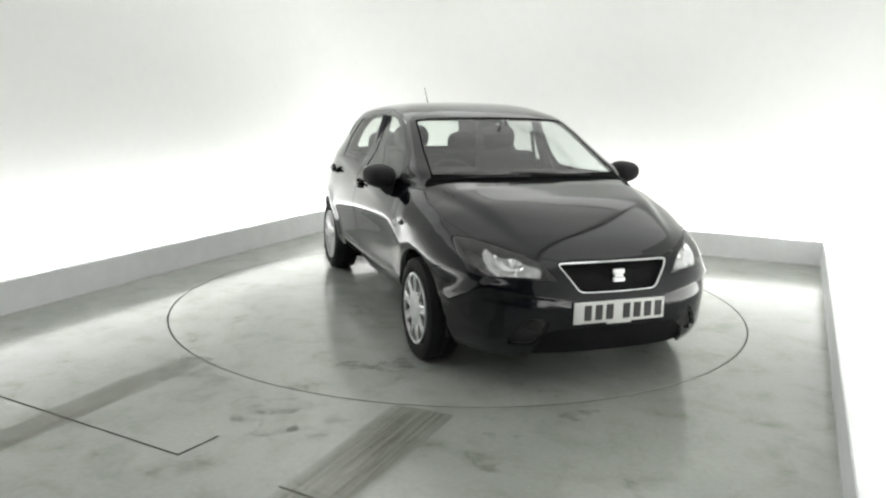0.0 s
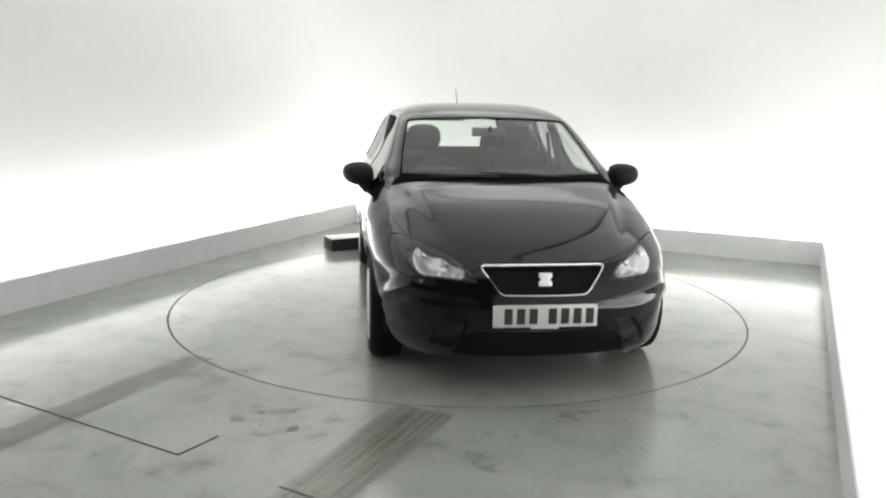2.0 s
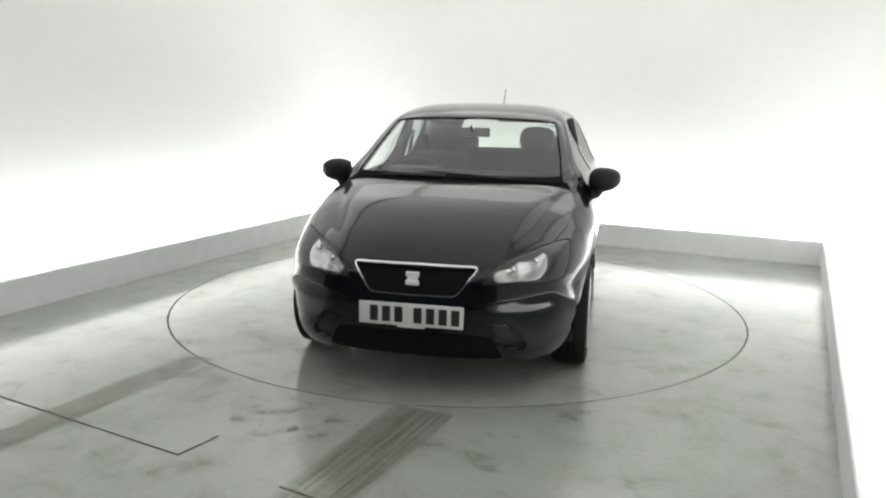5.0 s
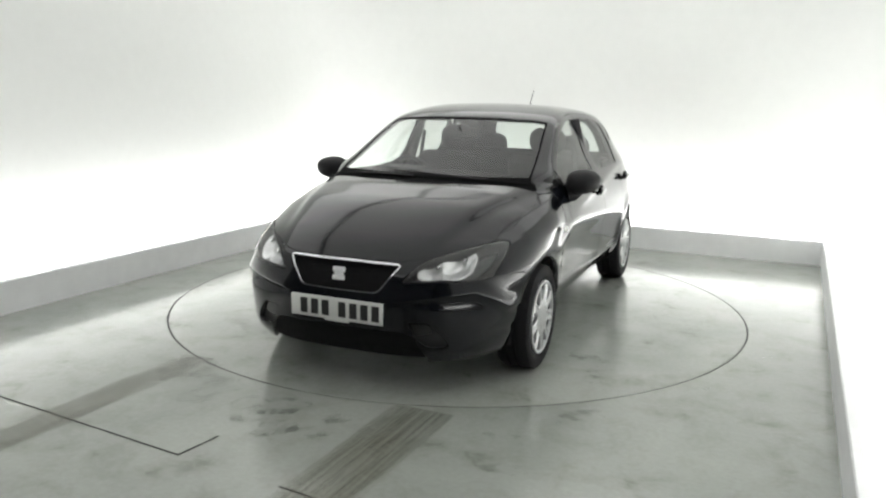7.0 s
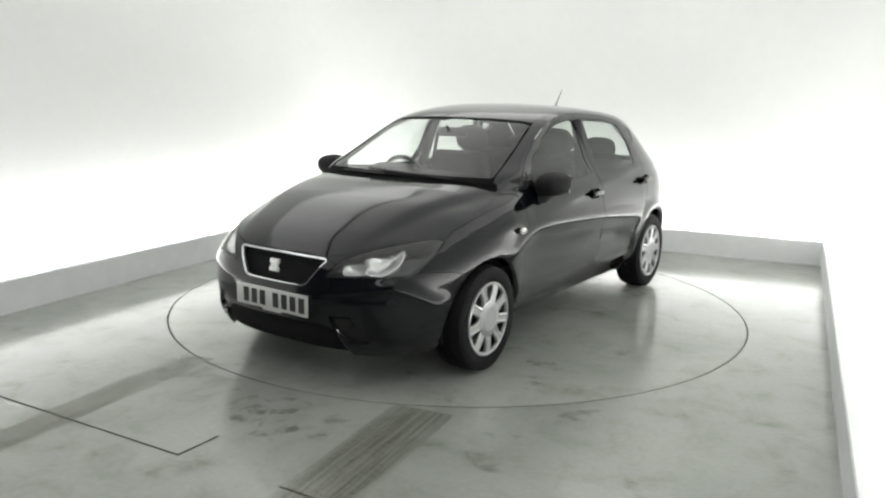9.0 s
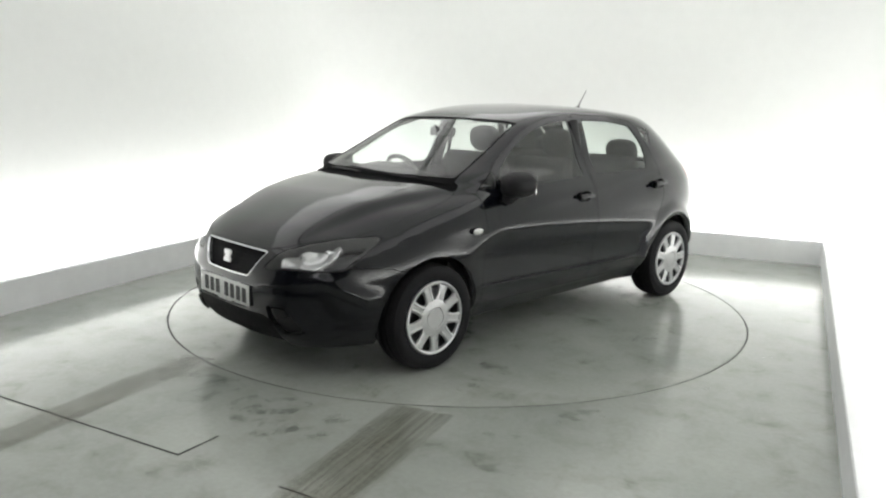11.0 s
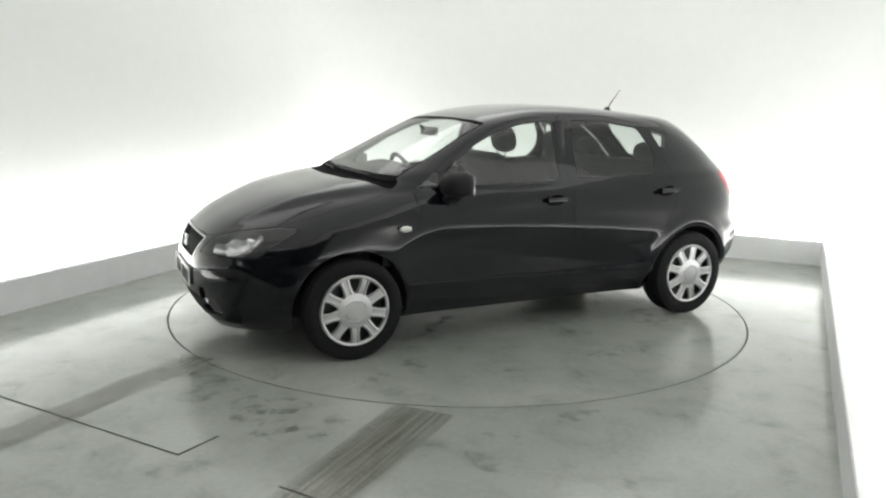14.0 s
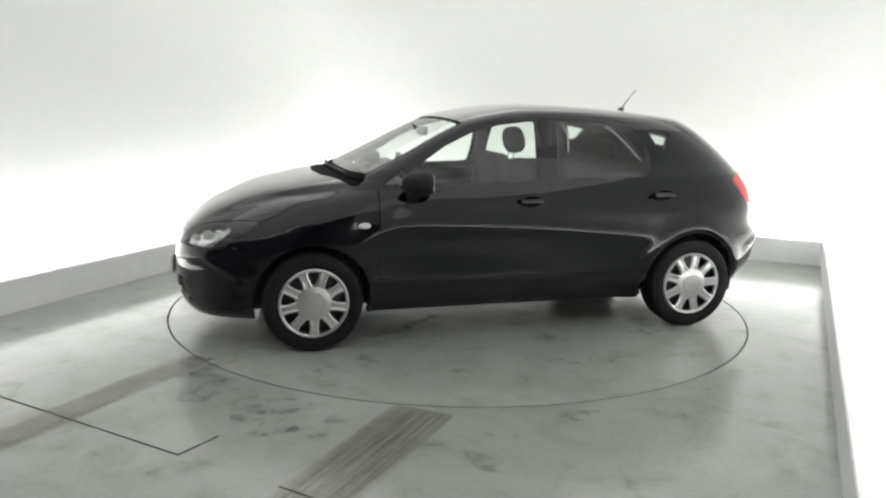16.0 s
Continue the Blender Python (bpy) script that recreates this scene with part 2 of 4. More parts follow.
def box(sx, sy, sz, m=Matrix(), bevel=0.0, seg=2):
    return add_box(bmesh.new(), sx, sy, sz, m, bevel, seg)


def lathe(profile, steps=48, m=Matrix(), closed=True):
    """Turns (radius, height) pairs round the local z axis."""
    bm = bmesh.new()
    rings = [[bm.verts.new(m @ Vector((r * math.cos(2 * math.pi * i / steps), r * math.sin(2 * math.pi * i / steps), h)))
              for i in range(steps)] for r, h in profile]
    for a, b in zip(rings, rings[1:] + ([rings[0]] if closed else [])):
        for i in range(steps):
            j = (i + 1) % steps
            bm.faces.new((a[i], a[j], b[j], b[i]))
    bmesh.ops.recalc_face_normals(bm, faces=bm.faces)
    return bm


def tube(points, radius, steps=8, taper=1.0):
    """A round bar along points."""
    bm = bmesh.new()
    pts = [Vector(p) for p in points]
    rings = []
    for i, p in enumerate(pts):
        d = (pts[min(i + 1, len(pts) - 1)] - pts[max(i - 1, 0)]).normalized()
        q = d.to_track_quat("Z", "Y")
        r = radius * (1 + (taper - 1) * i / (len(pts) - 1))
        rings.append([bm.verts.new(p + q @ Vector((r * math.cos(2 * math.pi * k / steps), r * math.sin(2 * math.pi * k / steps), 0)))
                      for k in range(steps)])
    for a, b in zip(rings, rings[1:]):
        for k in range(steps):
            bm.faces.new((a[k], a[(k + 1) % steps], b[(k + 1) % steps], b[k]))
    bm.faces.new(list(reversed(rings[0])))
    bm.faces.new(rings[-1])
    return bm


def prism(outline, depth, m=Matrix(), bevel=0.0):
    """A plate with the outline in local xy, thick along local z from 0 to depth."""
    bm = bmesh.new()
    lo = [bm.verts.new(m @ Vector((x, y, 0))) for x, y in outline]
    hi = [bm.verts.new(m @ Vector((x, y, depth))) for x, y in outline]
    bm.faces.new(list(reversed(lo)))
    bm.faces.new(hi)
    for i in range(len(lo)):
        j = (i + 1) % len(lo)
        bm.faces.new((lo[i], lo[j], hi[j], hi[i]))
    bmesh.ops.recalc_face_normals(bm, faces=bm.faces)
    if bevel:
        bmesh.ops.bevel(bm, geom=[e for e in bm.edges], offset=bevel, segments=2, profile=0.5, affect="EDGES")
    return bm


def add_blob(bm, x, y, r, stretch=1.0, turn=0.0, z=0.0):
    """A flat blot with an uneven rim."""
    n = 28
    c, s = math.cos(radians(turn)), math.sin(radians(turn))
    mid = bm.verts.new((x, y, z))
    rim = []
    for i in range(n):
        a = 2 * math.pi * i / n
        k = r * (1 + 0.55 * noise.noise((x * 7 + 1.6 * math.cos(a), y * 7 + 1.6 * math.sin(a), r * 30)))
        u, v = k * stretch * math.cos(a), k * math.sin(a)
        rim.append(bm.verts.new((x + u * c - v * s, y + u * s + v * c, z)))
    for i in range(n):
        bm.faces.new((mid, rim[i], rim[(i + 1) % n]))


# ---------------- the booth ----------------
def sweep(path, profile):
    """Carries a wall profile (outward, height) along a path of (point, outward normal)."""
    bm = bmesh.new()
    rows = [[bm.verts.new((p[0] + n[0] * o, p[1] + n[1] * o, h)) for o, h in profile] for p, n in path]
    for a, b in zip(rows, rows[1:]):
        for i in range(len(profile)):
            j = (i + 1) % len(profile)
            bm.faces.new((a[i], b[i], b[j], a[j]))
    bm.faces.new(rows[0])
    bm.faces.new(list(reversed(rows[-1])))
    bmesh.ops.recalc_face_normals(bm, faces=bm.faces)
    return bm


def structure(ob, label, category):
    ob.matrix_world = booth
    return tagged(ob, label, category, kind="structure")


ENTRY = -4.4   # where the white cove ends and the dark entry begins
CEIL_Z = 3.1


def cove_path(half, back, radius, steps=10):
    """From the entry along the left side, round the far corners, and back along the other side."""
    pts = [((-half, ENTRY), (-1, 0))]
    for cx, a0 in ((-half + radius, 180), (half - radius, 90)):
        for i in range(steps + 1):
            a = radians(a0 - 90 * i / steps)
            pts.append(((cx + radius * math.cos(a), back - radius + radius * math.sin(a)), (math.cos(a), math.sin(a))))
    pts.append(((half, ENTRY), (1, 0)))
    return pts


def build_booth():
    w = HALF_W + COVE
    bm = bmesh.new()
    # floor sheet with a round hole for the turntable
    n = 96
    ring = [bm.verts.new((DISC_R * 1.0028 * math.cos(2 * math.pi * i / n), DISC_R * 1.0028 * math.sin(2 * math.pi * i / n), 0)) for i in range(n)]
    lip = [bm.verts.new((v.co.x, v.co.y, -0.03)) for v in ring]
    out = []
    x0, x1, y0, y1 = -w - 0.1, w + 0.1, FRONT, BACK + COVE + 0.1
    for i in range(n):
        c, s = math.cos(2 * math.pi * i / n), math.sin(2 * math.pi * i / n)
        k = min((x1 if c > 0 else x0) / c if abs(c) > 1e-6 else 1e9, (y1 if s > 0 else y0) / s if abs(s) > 1e-6 else 1e9)
        out.append(bm.verts.new((c * k, s * k, 0)))
    for i in range(n):
        j = (i + 1) % n
        bm.faces.new((ring[i], out[i], out[j], ring[j]))
        bm.faces.new((lip[i], ring[i], ring[j], lip[j]))
    for cx, cy in ((x0, y0), (x1, y0), (x1, y1), (x0, y1)):
        v = bm.verts.new((cx, cy, 0))
        a = math.atan2(cy, cx)
        k = int((a % (2 * math.pi)) / (2 * math.pi) * n)
        bm.faces.new((out[k % n], v, out[(k + 1) % n]))
    floor_ob = structure(part("floor", bm, FLOOR, smooth=0), "sealed grey concrete booth floor with worn gloss", "floor")
    pit = lathe([(0.001, -0.03), (DISC_R + 0.03, -0.03), (DISC_R + 0.03, -0.05), (0.001, -0.05)], 64)
    structure(part("floor_pit", pit, GROOVE, smooth=0), "dark pit under the turntable rim", "pit")
    # white walls with rounded far corners
    wall = sweep(cove_path(w, BACK + COVE, 0.7, 20), [(0, 0), (0, CEIL_Z), (0.12, CEIL_Z), (0.12, 0)])
    structure(part("wall_cove", wall, WALL), "matt white seamless studio wall lit from below", "wall")
    # low upstand in front of the light trough
    up = sweep(cove_path(HALF_W, BACK, 0.02, 2), [(0, 0), (0, UPSTAND - 0.006), (0.006, UPSTAND), (0.044, UPSTAND), (0.05, UPSTAND - 0.006), (0.05, 0)])
    structure(part("upstand", up, UPSTAND_PAINT, smooth=20), "low off-white painted upstand hiding the cove lights", "upstand")
    # opal diffusers over the tubes in the trough
    for sx, sy, px, py in ((5.6, 0.364, 0, BACK + 0.235), (0.364, 7.3, -HALF_W - 0.235, -0.8), (0.364, 7.3, HALF_W + 0.235, -0.8)):
        cove = new("cove_light")
        cove.matrix_world = booth @ pose(px, py, 0)
        tagged(cove, "glowing opal diffuser lying in the trough behind the upstand", "cove light", "cove lights")
        part("tray", box(sx, sy, 0.07, pose(0, 0, 0.035), 0.004), UPSTAND_PAINT, cove)
        part("diffuser", box(sx - 0.01, sy - 0.01, 0.02, pose(0, 0, 0.08), 0.004), TROUGH, cove)
    # entry end behind the camera
    bm = bmesh.new()
    add_box(bm, 0.12, ENTRY - FRONT, CEIL_Z, pose(-w - 0.06, (ENTRY + FRONT) / 2, CEIL_Z / 2))
    structure(part("wall_entry_left", bm, DARK_WALL), "dark painted entry side wall", "wall")
    bm = box(0.12, ENTRY - FRONT, CEIL_Z, pose(w + 0.06, (ENTRY + FRONT) / 2, CEIL_Z / 2))
    structure(part("wall_entry_right", bm, DARK_WALL), "dark painted entry side wall", "wall")
    bm = box(2 * w + 0.24, 0.12, CEIL_Z, pose(0, FRONT - 0.06, CEIL_Z / 2))
    structure(part("wall_entry", bm, DARK_WALL), "dark painted entry wall", "wall")
    bm = box(2 * w + 0.3, BACK + COVE - FRONT + 0.3, 0.1, pose(0, (BACK + COVE + FRONT) / 2, CEIL_Z + 0.05))
    structure(part("ceiling", bm, CEIL), "plain pale grey painted ceiling", "ceiling")

    for sx, sy, lx, ly in [s[1:] for s in STRIPS] + [ENTRY_STRIP]:
        light = new("strip_light")
        tagged(light, "long white strip light under the ceiling", "ceiling light", "ceiling strip lights")
        light.matrix_world = booth @ pose(sx, sy, CEIL_Z)
        part("frame", box(lx + 0.05, ly + 0.05, 0.05, pose(0, 0, -0.025), 0.006), UPSTAND_PAINT, light)


build_booth()


def build_floor_details():
    # steel-edged cover seams in the floor, and rubber marks where cars roll on
    seam = new("floor_seam")
    tagged(seam, "thin dark joint of a cover plate in the concrete", "floor joint")
    seam.matrix_world = booth @ pose(0, 0, 0.002)
    for x0, y0, x1, y1 in ((-1.60, -2.725, 0.0, -2.835), (0.0, -2.835, 0.025, -2.62), (0.53, -2.862, 0.80, -2.885)):
        long, turn = math.hypot(x1 - x0, y1 - y0), math.degrees(math.atan2(y1 - y0, x1 - x0))
        part("joint", box(long, 0.0055, 0.003, pose((x0 + x1) / 2, (y0 + y1) / 2, 0, 0, 0, turn)), GROOVE, seam, smooth=0)
    for name, px in (("tyre_mark", -0.765), ("tyre_mark", 0.70)):
        bm = bmesh.new()
        n = 40
        rows = []
        for i in range(n + 1):
            y = (-1.955 if px > 0 else -1.86) - 3.2 * i / n
            wob = 0.012 * noise.noise((px * 9, y * 2.0, 0))
            rows.append((bm.verts.new((wob - 0.185, y, 0)), bm.verts.new((wob + 0.185, y, 0))))
        for (a, b), (c, d) in zip(rows, rows[1:]):
            bm.faces.new((a, b, d, c))
        ob = part(name, bm, TREAD if px > 0 else TREAD_WORN, smooth=0)
        ob.matrix_world = booth @ pose(px, 0, 0.004)
        tagged(ob, "dark brown rubber streaks left by tyres on concrete", "tyre mark", "tyre marks", "stuff")
    bm = bmesh.new()
    for x, y, r, st, tu in ((-0.83, -2.07, 0.10, 1.5, 20), (-0.65, -2.36, 0.07, 1.6, 0), (-0.53, -2.19, 0.06, 1.2, 40), (-0.79, -2.32, 0.09, 1.4, 10),
                            (0.21, -2.33, 0.045, 1.8, 10), (0.18, -2.64, 0.05, 1.8, 0), (0.62, -2.09, 0.06, 2.0, 15), (0.47, -2.18, 0.03, 1.2, 0),
                            (1.33, -1.70, 0.025, 1.3, 0), (1.85, -1.19, 0.03, 1.4, 30), (-1.42, -1.58, 0.14, 1.3, 60), (-1.24, -1.88, 0.13, 1.5, 70),
                            (-1.0, -2.05, 0.08, 1.3, 30), (-0.95, -2.20, 0.07, 1.5, 0), (-1.1, -2.75, 0.06, 1.6, 0), (-0.42, -2.30, 0.04, 1.3, 0)):
        add_blob(bm, x, y, r, st, tu, 0.003)
    tagged(part("floor_stain", bm, STAIN, smooth=0), "scattered small dark damp stains on the concrete floor", "stain", kind="stuff")
    drive = new("drive_box")
    tagged(drive, "low black steel drive box on the floor behind the turntable", "equipment box")
    drive.matrix_world = pose(-1.20, 1.655, 0, 0, 0, 30)
    part("body", box(0.45, 0.22, 0.115, pose(0.225, 0.11, 0.0575), 0.006), BOX_PAINT, drive)
    part("cover", box(0.44, 0.21, 0.008, pose(0.225, 0.11, 0.118), 0.003), UPSTAND_PAINT, drive, "pale lid of the box")


# ---------------- the turntable ----------------
turntable = new("turntable")
tagged(turntable, "round grey concrete turntable deck set flush in the floor", "turntable")


def build_turntable():
    n = 128
    deck = lathe([(0.001, 0.0), (0.8, 0.0), (1.5, 0.0), (DISC_R - 0.006, 0.0), (DISC_R - 0.004, -0.003), (DISC_R - 0.004, -0.025), (0.001, -0.025)], n, closed=False)
    part("deck", deck, DISC, turntable, smooth=0)
    for blots in (((0.44, 0.54, 0.045, 4.8, 40), (0.60, 0.66, 0.06, 2.4, 20), (0.30, 0.42, 0.035, 3.4, 48), (0.70, 0.72, 0.04, 3.0, 10)),
                  ((0.91, 1.20, 0.08, 1.8, 60), (1.17, 1.28, 0.07, 1.5, 0), (-0.24, 1.45, 0.06, 2.2, 10)),
                  ((-1.1, 0.9, 0.16, 1.6, 30), (-0.5, -1.3, 0.14, 1.8, 120), (1.2, -0.9, 0.12, 1.9, 80), (-1.5, -0.4, 0.10, 1.6, 0))):
        bm = bmesh.new()
        for x, y, r, st, tu in blots:
            add_blob(bm, x, y, r, st, tu, 0.002)
        tagged(part("deck_stain", bm, STAIN, turntable, "dark wet streaks on the deck", smooth=0), kind="stuff")
    ring = lathe([(DISC_R - 0.003, -0.001), (DISC_R + 0.0015, 0.0006), (DISC_R + 0.002, -0.02), (DISC_R - 0.003, -0.02)], n)
    part("rim_ring", ring, GROOVE, turntable, "dark steel edge ring", smooth=0)


build_turntable()
build_floor_details()

# ---------------- the car ----------------
CAR_X, CAR_Y = -0.088, 0.149   # where it stands on the turntable
AXLE, TRACK, HUB_Z, TYRE_R, ARCH_R = 1.2345, 0.738, 0.292, 0.292, 0.342


def curve(z, knots, values):
    """A smooth monotone curve through knots."""
    k, v = np.array(knots, float), np.array(values, float)
    d = np.diff(v) / np.diff(k)
    m = np.zeros(len(k))
    m[0], m[-1] = d[0], d[-1]
    same = d[:-1] * d[1:] > 0
    m[1:-1][same] = (2 * d[:-1] * d[1:])[same] / (d[:-1] + d[1:])[same]
    i = np.clip(np.searchsorted(k, z) - 1, 0, len(k) - 2)
    h = k[i + 1] - k[i]
    t = np.clip((z - k[i]) / h, 0, 1)
    return ((2 * t**3 - 3 * t**2 + 1) * v[i] + (t**3 - 2 * t**2 + t) * h * m[i]
            + (-2 * t**3 + 3 * t**2) * v[i + 1] + (t**3 - t**2) * h * m[i + 1])


MID = -0.30
NOSE_Z = (0.19, 0.25, 0.33, 0.45, 0.53, 0.60, 0.66, 0.70, 0.76, 0.83, 0.88, 0.93, 0.965, 0.99, 1.02, 1.13, 1.26, 1.36, 1.40, 1.425, 1.435)
NOSE_X = (1.968, 2.008, 2.028, 2.03, 2.015, 1.995, 1.965, 1.925, 1.84, 1.69, 1.545, 1.32, 1.15, 1.05, 0.975, 0.745, 0.48, 0.235, 0.06, -0.12, -0.28)
TAIL_Z = (0.22, 0.30, 0.45, 0.58, 0.66, 0.78, 0.90, 0.98, 1.10, 1.22, 1.31, 1.35, 1.375, 1.40, 1.42, 1.435)
TAIL_X = (-1.77, -1.88, -1.975, -1.985, -1.945, -1.935, -1.905, -1.85, -1.735, -1.59, -1.455, -1.36, -1.20, -0.95, -0.70, -0.32)
SIDE_Z = (0.19, 0.25, 0.30, 0.36, 0.45, 0.60, 0.70, 0.755, 0.80, 0.88, 0.94, 0.98, 1.06, 1.20, 1.30, 1.35, 1.38, 1.405, 1.42, 1.43, 1.435)
SIDE_Y = (0.745, 0.792, 0.825, 0.842, 0.848, 0.853, 0.853, 0.851, 0.845, 0.828, 0.804, 0.788, 0.752, 0.694, 0.648, 0.615, 0.575, 0.50, 0.40, 0.24, 0.02)


def body_point(theta, z):
    """The body's skin: level outlines, each rounded more or less towards nose and tail."""
    nose, tail, side = curve(z, NOSE_Z, NOSE_X), curve(z, TAIL_Z, TAIL_X), curve(z, SIDE_Z, SIDE_Y)
    nf = curve(z, (0.2, 0.6, 0.75, 0.85, 0.93, 0.98, 1.05, 1.30, 1.38, 1.435), (8.4, 7.6, 5.8, 5.0, 5.0, 8.0, 15.0, 13.0, 5.0, 2.2))
    nr = curve(z, (0.2, 0.7, 0.95, 1.1, 1.3, 1.435), (6.0, 5.4, 4.9, 4.6, 4.0, 2.2))
    mm = curve(z, (0.2, 1.3, 1.435), (3.0, 3.0, 2.2))
    c, s = np.cos(theta), np.sin(theta)
    fore = c >= 0
    n = np.where(fore, nf, nr)
    reach = np.where(fore, nose - MID, MID - tail)
    x = MID + np.sign(c) * reach * np.abs(c) ** (2 / n)
    y = side * np.abs(s) ** (2 / mm)
    return x, y


def crease(d, above, below):
    """A pressed edge: a shelf that runs out above the line, turned in sharply below it."""
    return np.where(d > 0, np.exp(-(np.maximum(d, 0) / above) ** 2), np.exp(-(np.minimum(d, 0) / below) ** 2))


def relief(x, y, z):
    """Swage lines along the doors, sill flare, and lips round the wheel arches; outward in y."""
    win = 1 / (1 + np.exp(-(x + 0.93) / 0.04)) / (1 + np.exp((x - 0.98) / 0.05))
    zc = 0.735 - 0.11 * np.clip((0.62 - x) / 1.50, 0, 1) ** 1.5 - 0.11 * np.clip((x - 0.72) / 0.28, 0, 1) ** 1.4
    below = np.maximum(zc - z, 0)
    out = -0.10 * np.minimum(below, 0.52) * win
    out += (0.014 * crease(z - zc, 0.055 + 0.010 * np.clip((x - 0.1) / 0.6, 0, 1), 0.055) - 0.004) * win
    # shoulder line rising to the tail lamp
    zs = 0.80 + 0.19 * np.clip((0.62 - x) / 1.6, 0, 1) ** 0.85
    ws = 1 / (1 + np.exp(-(x + 1.75) / 0.05)) / (1 + np.exp((x - 0.52) / 0.10))
    out += (0.006 + 0.006 * np.exp(-((x + 0.75) / 0.45) ** 2)) * crease(z - zs, 0.045, 0.035) * ws
    # flare of the sill
    out += 0.007 * crease(z - 0.372 - 0.02 * x, 0.028, 0.045) * win
    # fuller tops of the front wings
    out += 0.022 * np.exp(-((z - 0.825) / 0.085) ** 2) * np.clip((x - 0.75) / 0.25, 0, 1) * np.clip((1.62 - x) / 0.25, 0, 1)
    # arch lips: a rolled flare behind, a soft one in front
    r = np.hypot(x + AXLE, z - 0.29)
    out += 0.018 * crease(r - 0.378, 0.060, 0.030) * (z < 0.95)
    r = np.hypot(x - AXLE, z - 0.29)
    out += 0.005 * np.exp(-(np.maximum(r - ARCH_R - 0.01, 0) / 0.09) ** 2) * (z < 0.95)
    # wings and bumper corners draw in slightly towards the ground
    out -= 0.05 * np.clip(0.74 - z, 0, 0.45) * np.clip((x - 0.92) / 0.20, 0, 1)
    # the cabin narrows towards the windscreen
    k = np.clip((x + 1.0) / 0.9, 0, 1)
    k = k * k * (3 - 2 * k)
    h = np.clip((z - 0.90) / 0.22, 0, 1)
    out -= 0.036 * k * h * h * (3 - 2 * h) * np.clip((y - 0.1) / 0.4, 0, 1)
    # bumper corners stay full down to their lower edge
    out += 0.040 * np.clip((x - 1.45) / 0.12, 0, 1) * np.clip((0.32 - z) / 0.10, 0, 1)
    return out * np.clip((y - 0.3) / 0.3, 0, 1)


def make_skin():
    """The left half of the whole skin as points, normals and triangles."""
    zs = np.concatenate([np.arange(0.19, 0.40, 0.0125), np.arange(0.40, 1.0, 0.006), np.arange(1.0, 1.34, 0.0125),
                         1.34 + 0.095 * np.sin(np.linspace(0, np.pi / 2, 26))])
    cols = 300
    rows = []
    for z in zs:
        th = np.linspace(0, np.pi, 3000)
        x, y = body_point(th, np.full_like(th, z))
        run = np.concatenate([[0], np.cumsum(np.hypot(np.diff(x), np.diff(y)))])
        want = np.linspace(0, run[-1], cols)
        rows.append(np.stack([np.interp(want, run, x), np.interp(want, run, y), np.full(cols, z)], 1))
    g = np.array(rows)
    g[..., 1] += relief(g[..., 0], g[..., 1], g[..., 2])
    # bonnet: a shallow raised middle with soft shoulders
    bon = np.clip((g[..., 0] - 0.95) / 0.25, 0, 1) * np.clip((g[..., 2] - 0.70) / 0.08, 0, 1)
    edge = 0.672 - 0.255 * np.clip((g[..., 0] - 0.95) / 0.95, 0, 1.2)
    fade = 1 - 0.7 * np.clip((g[..., 0] - 1.45) / 0.35, 0, 1)
    g[..., 2] += bon * fade * (0.034 / (1 + np.exp((g[..., 1] - edge) / 0.014)) - 0.012)
    # rear bumper: a ledge that rises towards the arch
    at = np.clip((-1.66 - g[..., 0]) / 0.08, 0, 1)
    zb = 0.50 + 0.10 * np.clip((-1.66 - g[..., 0]) / 0.30, 0, 1)
    step = at * 0.016 * np.where(g[..., 2] > zb, np.exp(-((g[..., 2] - zb) / 0.022) ** 2), np.exp(-((zb - g[..., 2]) / 0.10) ** 2))
    far = np.maximum(np.hypot(g[..., 0] + 1.15, g[..., 1]), 1e-6)
    sx, sy = (g[..., 0] + 1.15) / far * step, g[..., 1] / far * step
    g[..., 0] += sx
    g[..., 1] += sy
    # front bumper: an edge below the lamps that dips behind them, undercut beneath it
    px, py = g[..., 0] - 1.15, g[..., 1]
    far = np.maximum(np.hypot(px, py), 1e-6)
    at = np.clip((g[..., 0] - 1.50) / 0.15, 0, 1) * np.clip((g[..., 1] - 0.22) / 0.14, 0, 1)
    zb = 0.497 + 0.055 * np.clip((g[..., 1] - 0.27) / 0.4, 0, 1) - 0.11 * np.clip((1.84 - g[..., 0]) / 0.20, 0, 1)
    low = np.clip((zb - g[..., 2]) / 0.012, 0, 1) * np.clip((g[..., 2] - 0.24) / 0.12, 0, 1)
    push = at * ((0.005 + 0.010 * np.clip((g[..., 1] - 0.50) / 0.15, 0, 1)) * crease(g[..., 2] - zb, 0.045, 0.03) - 0.003 * low)
    g[..., 0] += push * px / far
    g[..., 1] += push * py / far
    g[:, 0, 1] = g[:, -1, 1] = 0
    du, dv = np.gradient(g, axis=1), np.gradient(g, axis=0)
    nrm = np.cross(dv, du)
    nrm[:, 0, 1] = nrm[:, -1, 1] = 0
    nrm /= np.maximum(np.linalg.norm(nrm, axis=2, keepdims=True), 1e-9)
    if nrm[10, cols // 2, 1] < 0:
        nrm = -nrm
    nrm[-1] = (0, 0, 1)
    idx = np.arange(len(zs) * cols).reshape(len(zs), cols)
    a, b, c, d = idx[:-1, :-1].ravel(), idx[:-1, 1:].ravel(), idx[1:, 1:].ravel(), idx[1:, :-1].ravel()
    tri = np.concatenate([np.stack([a, b, c], 1), np.stack([a, c, d], 1)])
    return g.reshape(-1, 3), nrm.reshape(-1, 3), tri


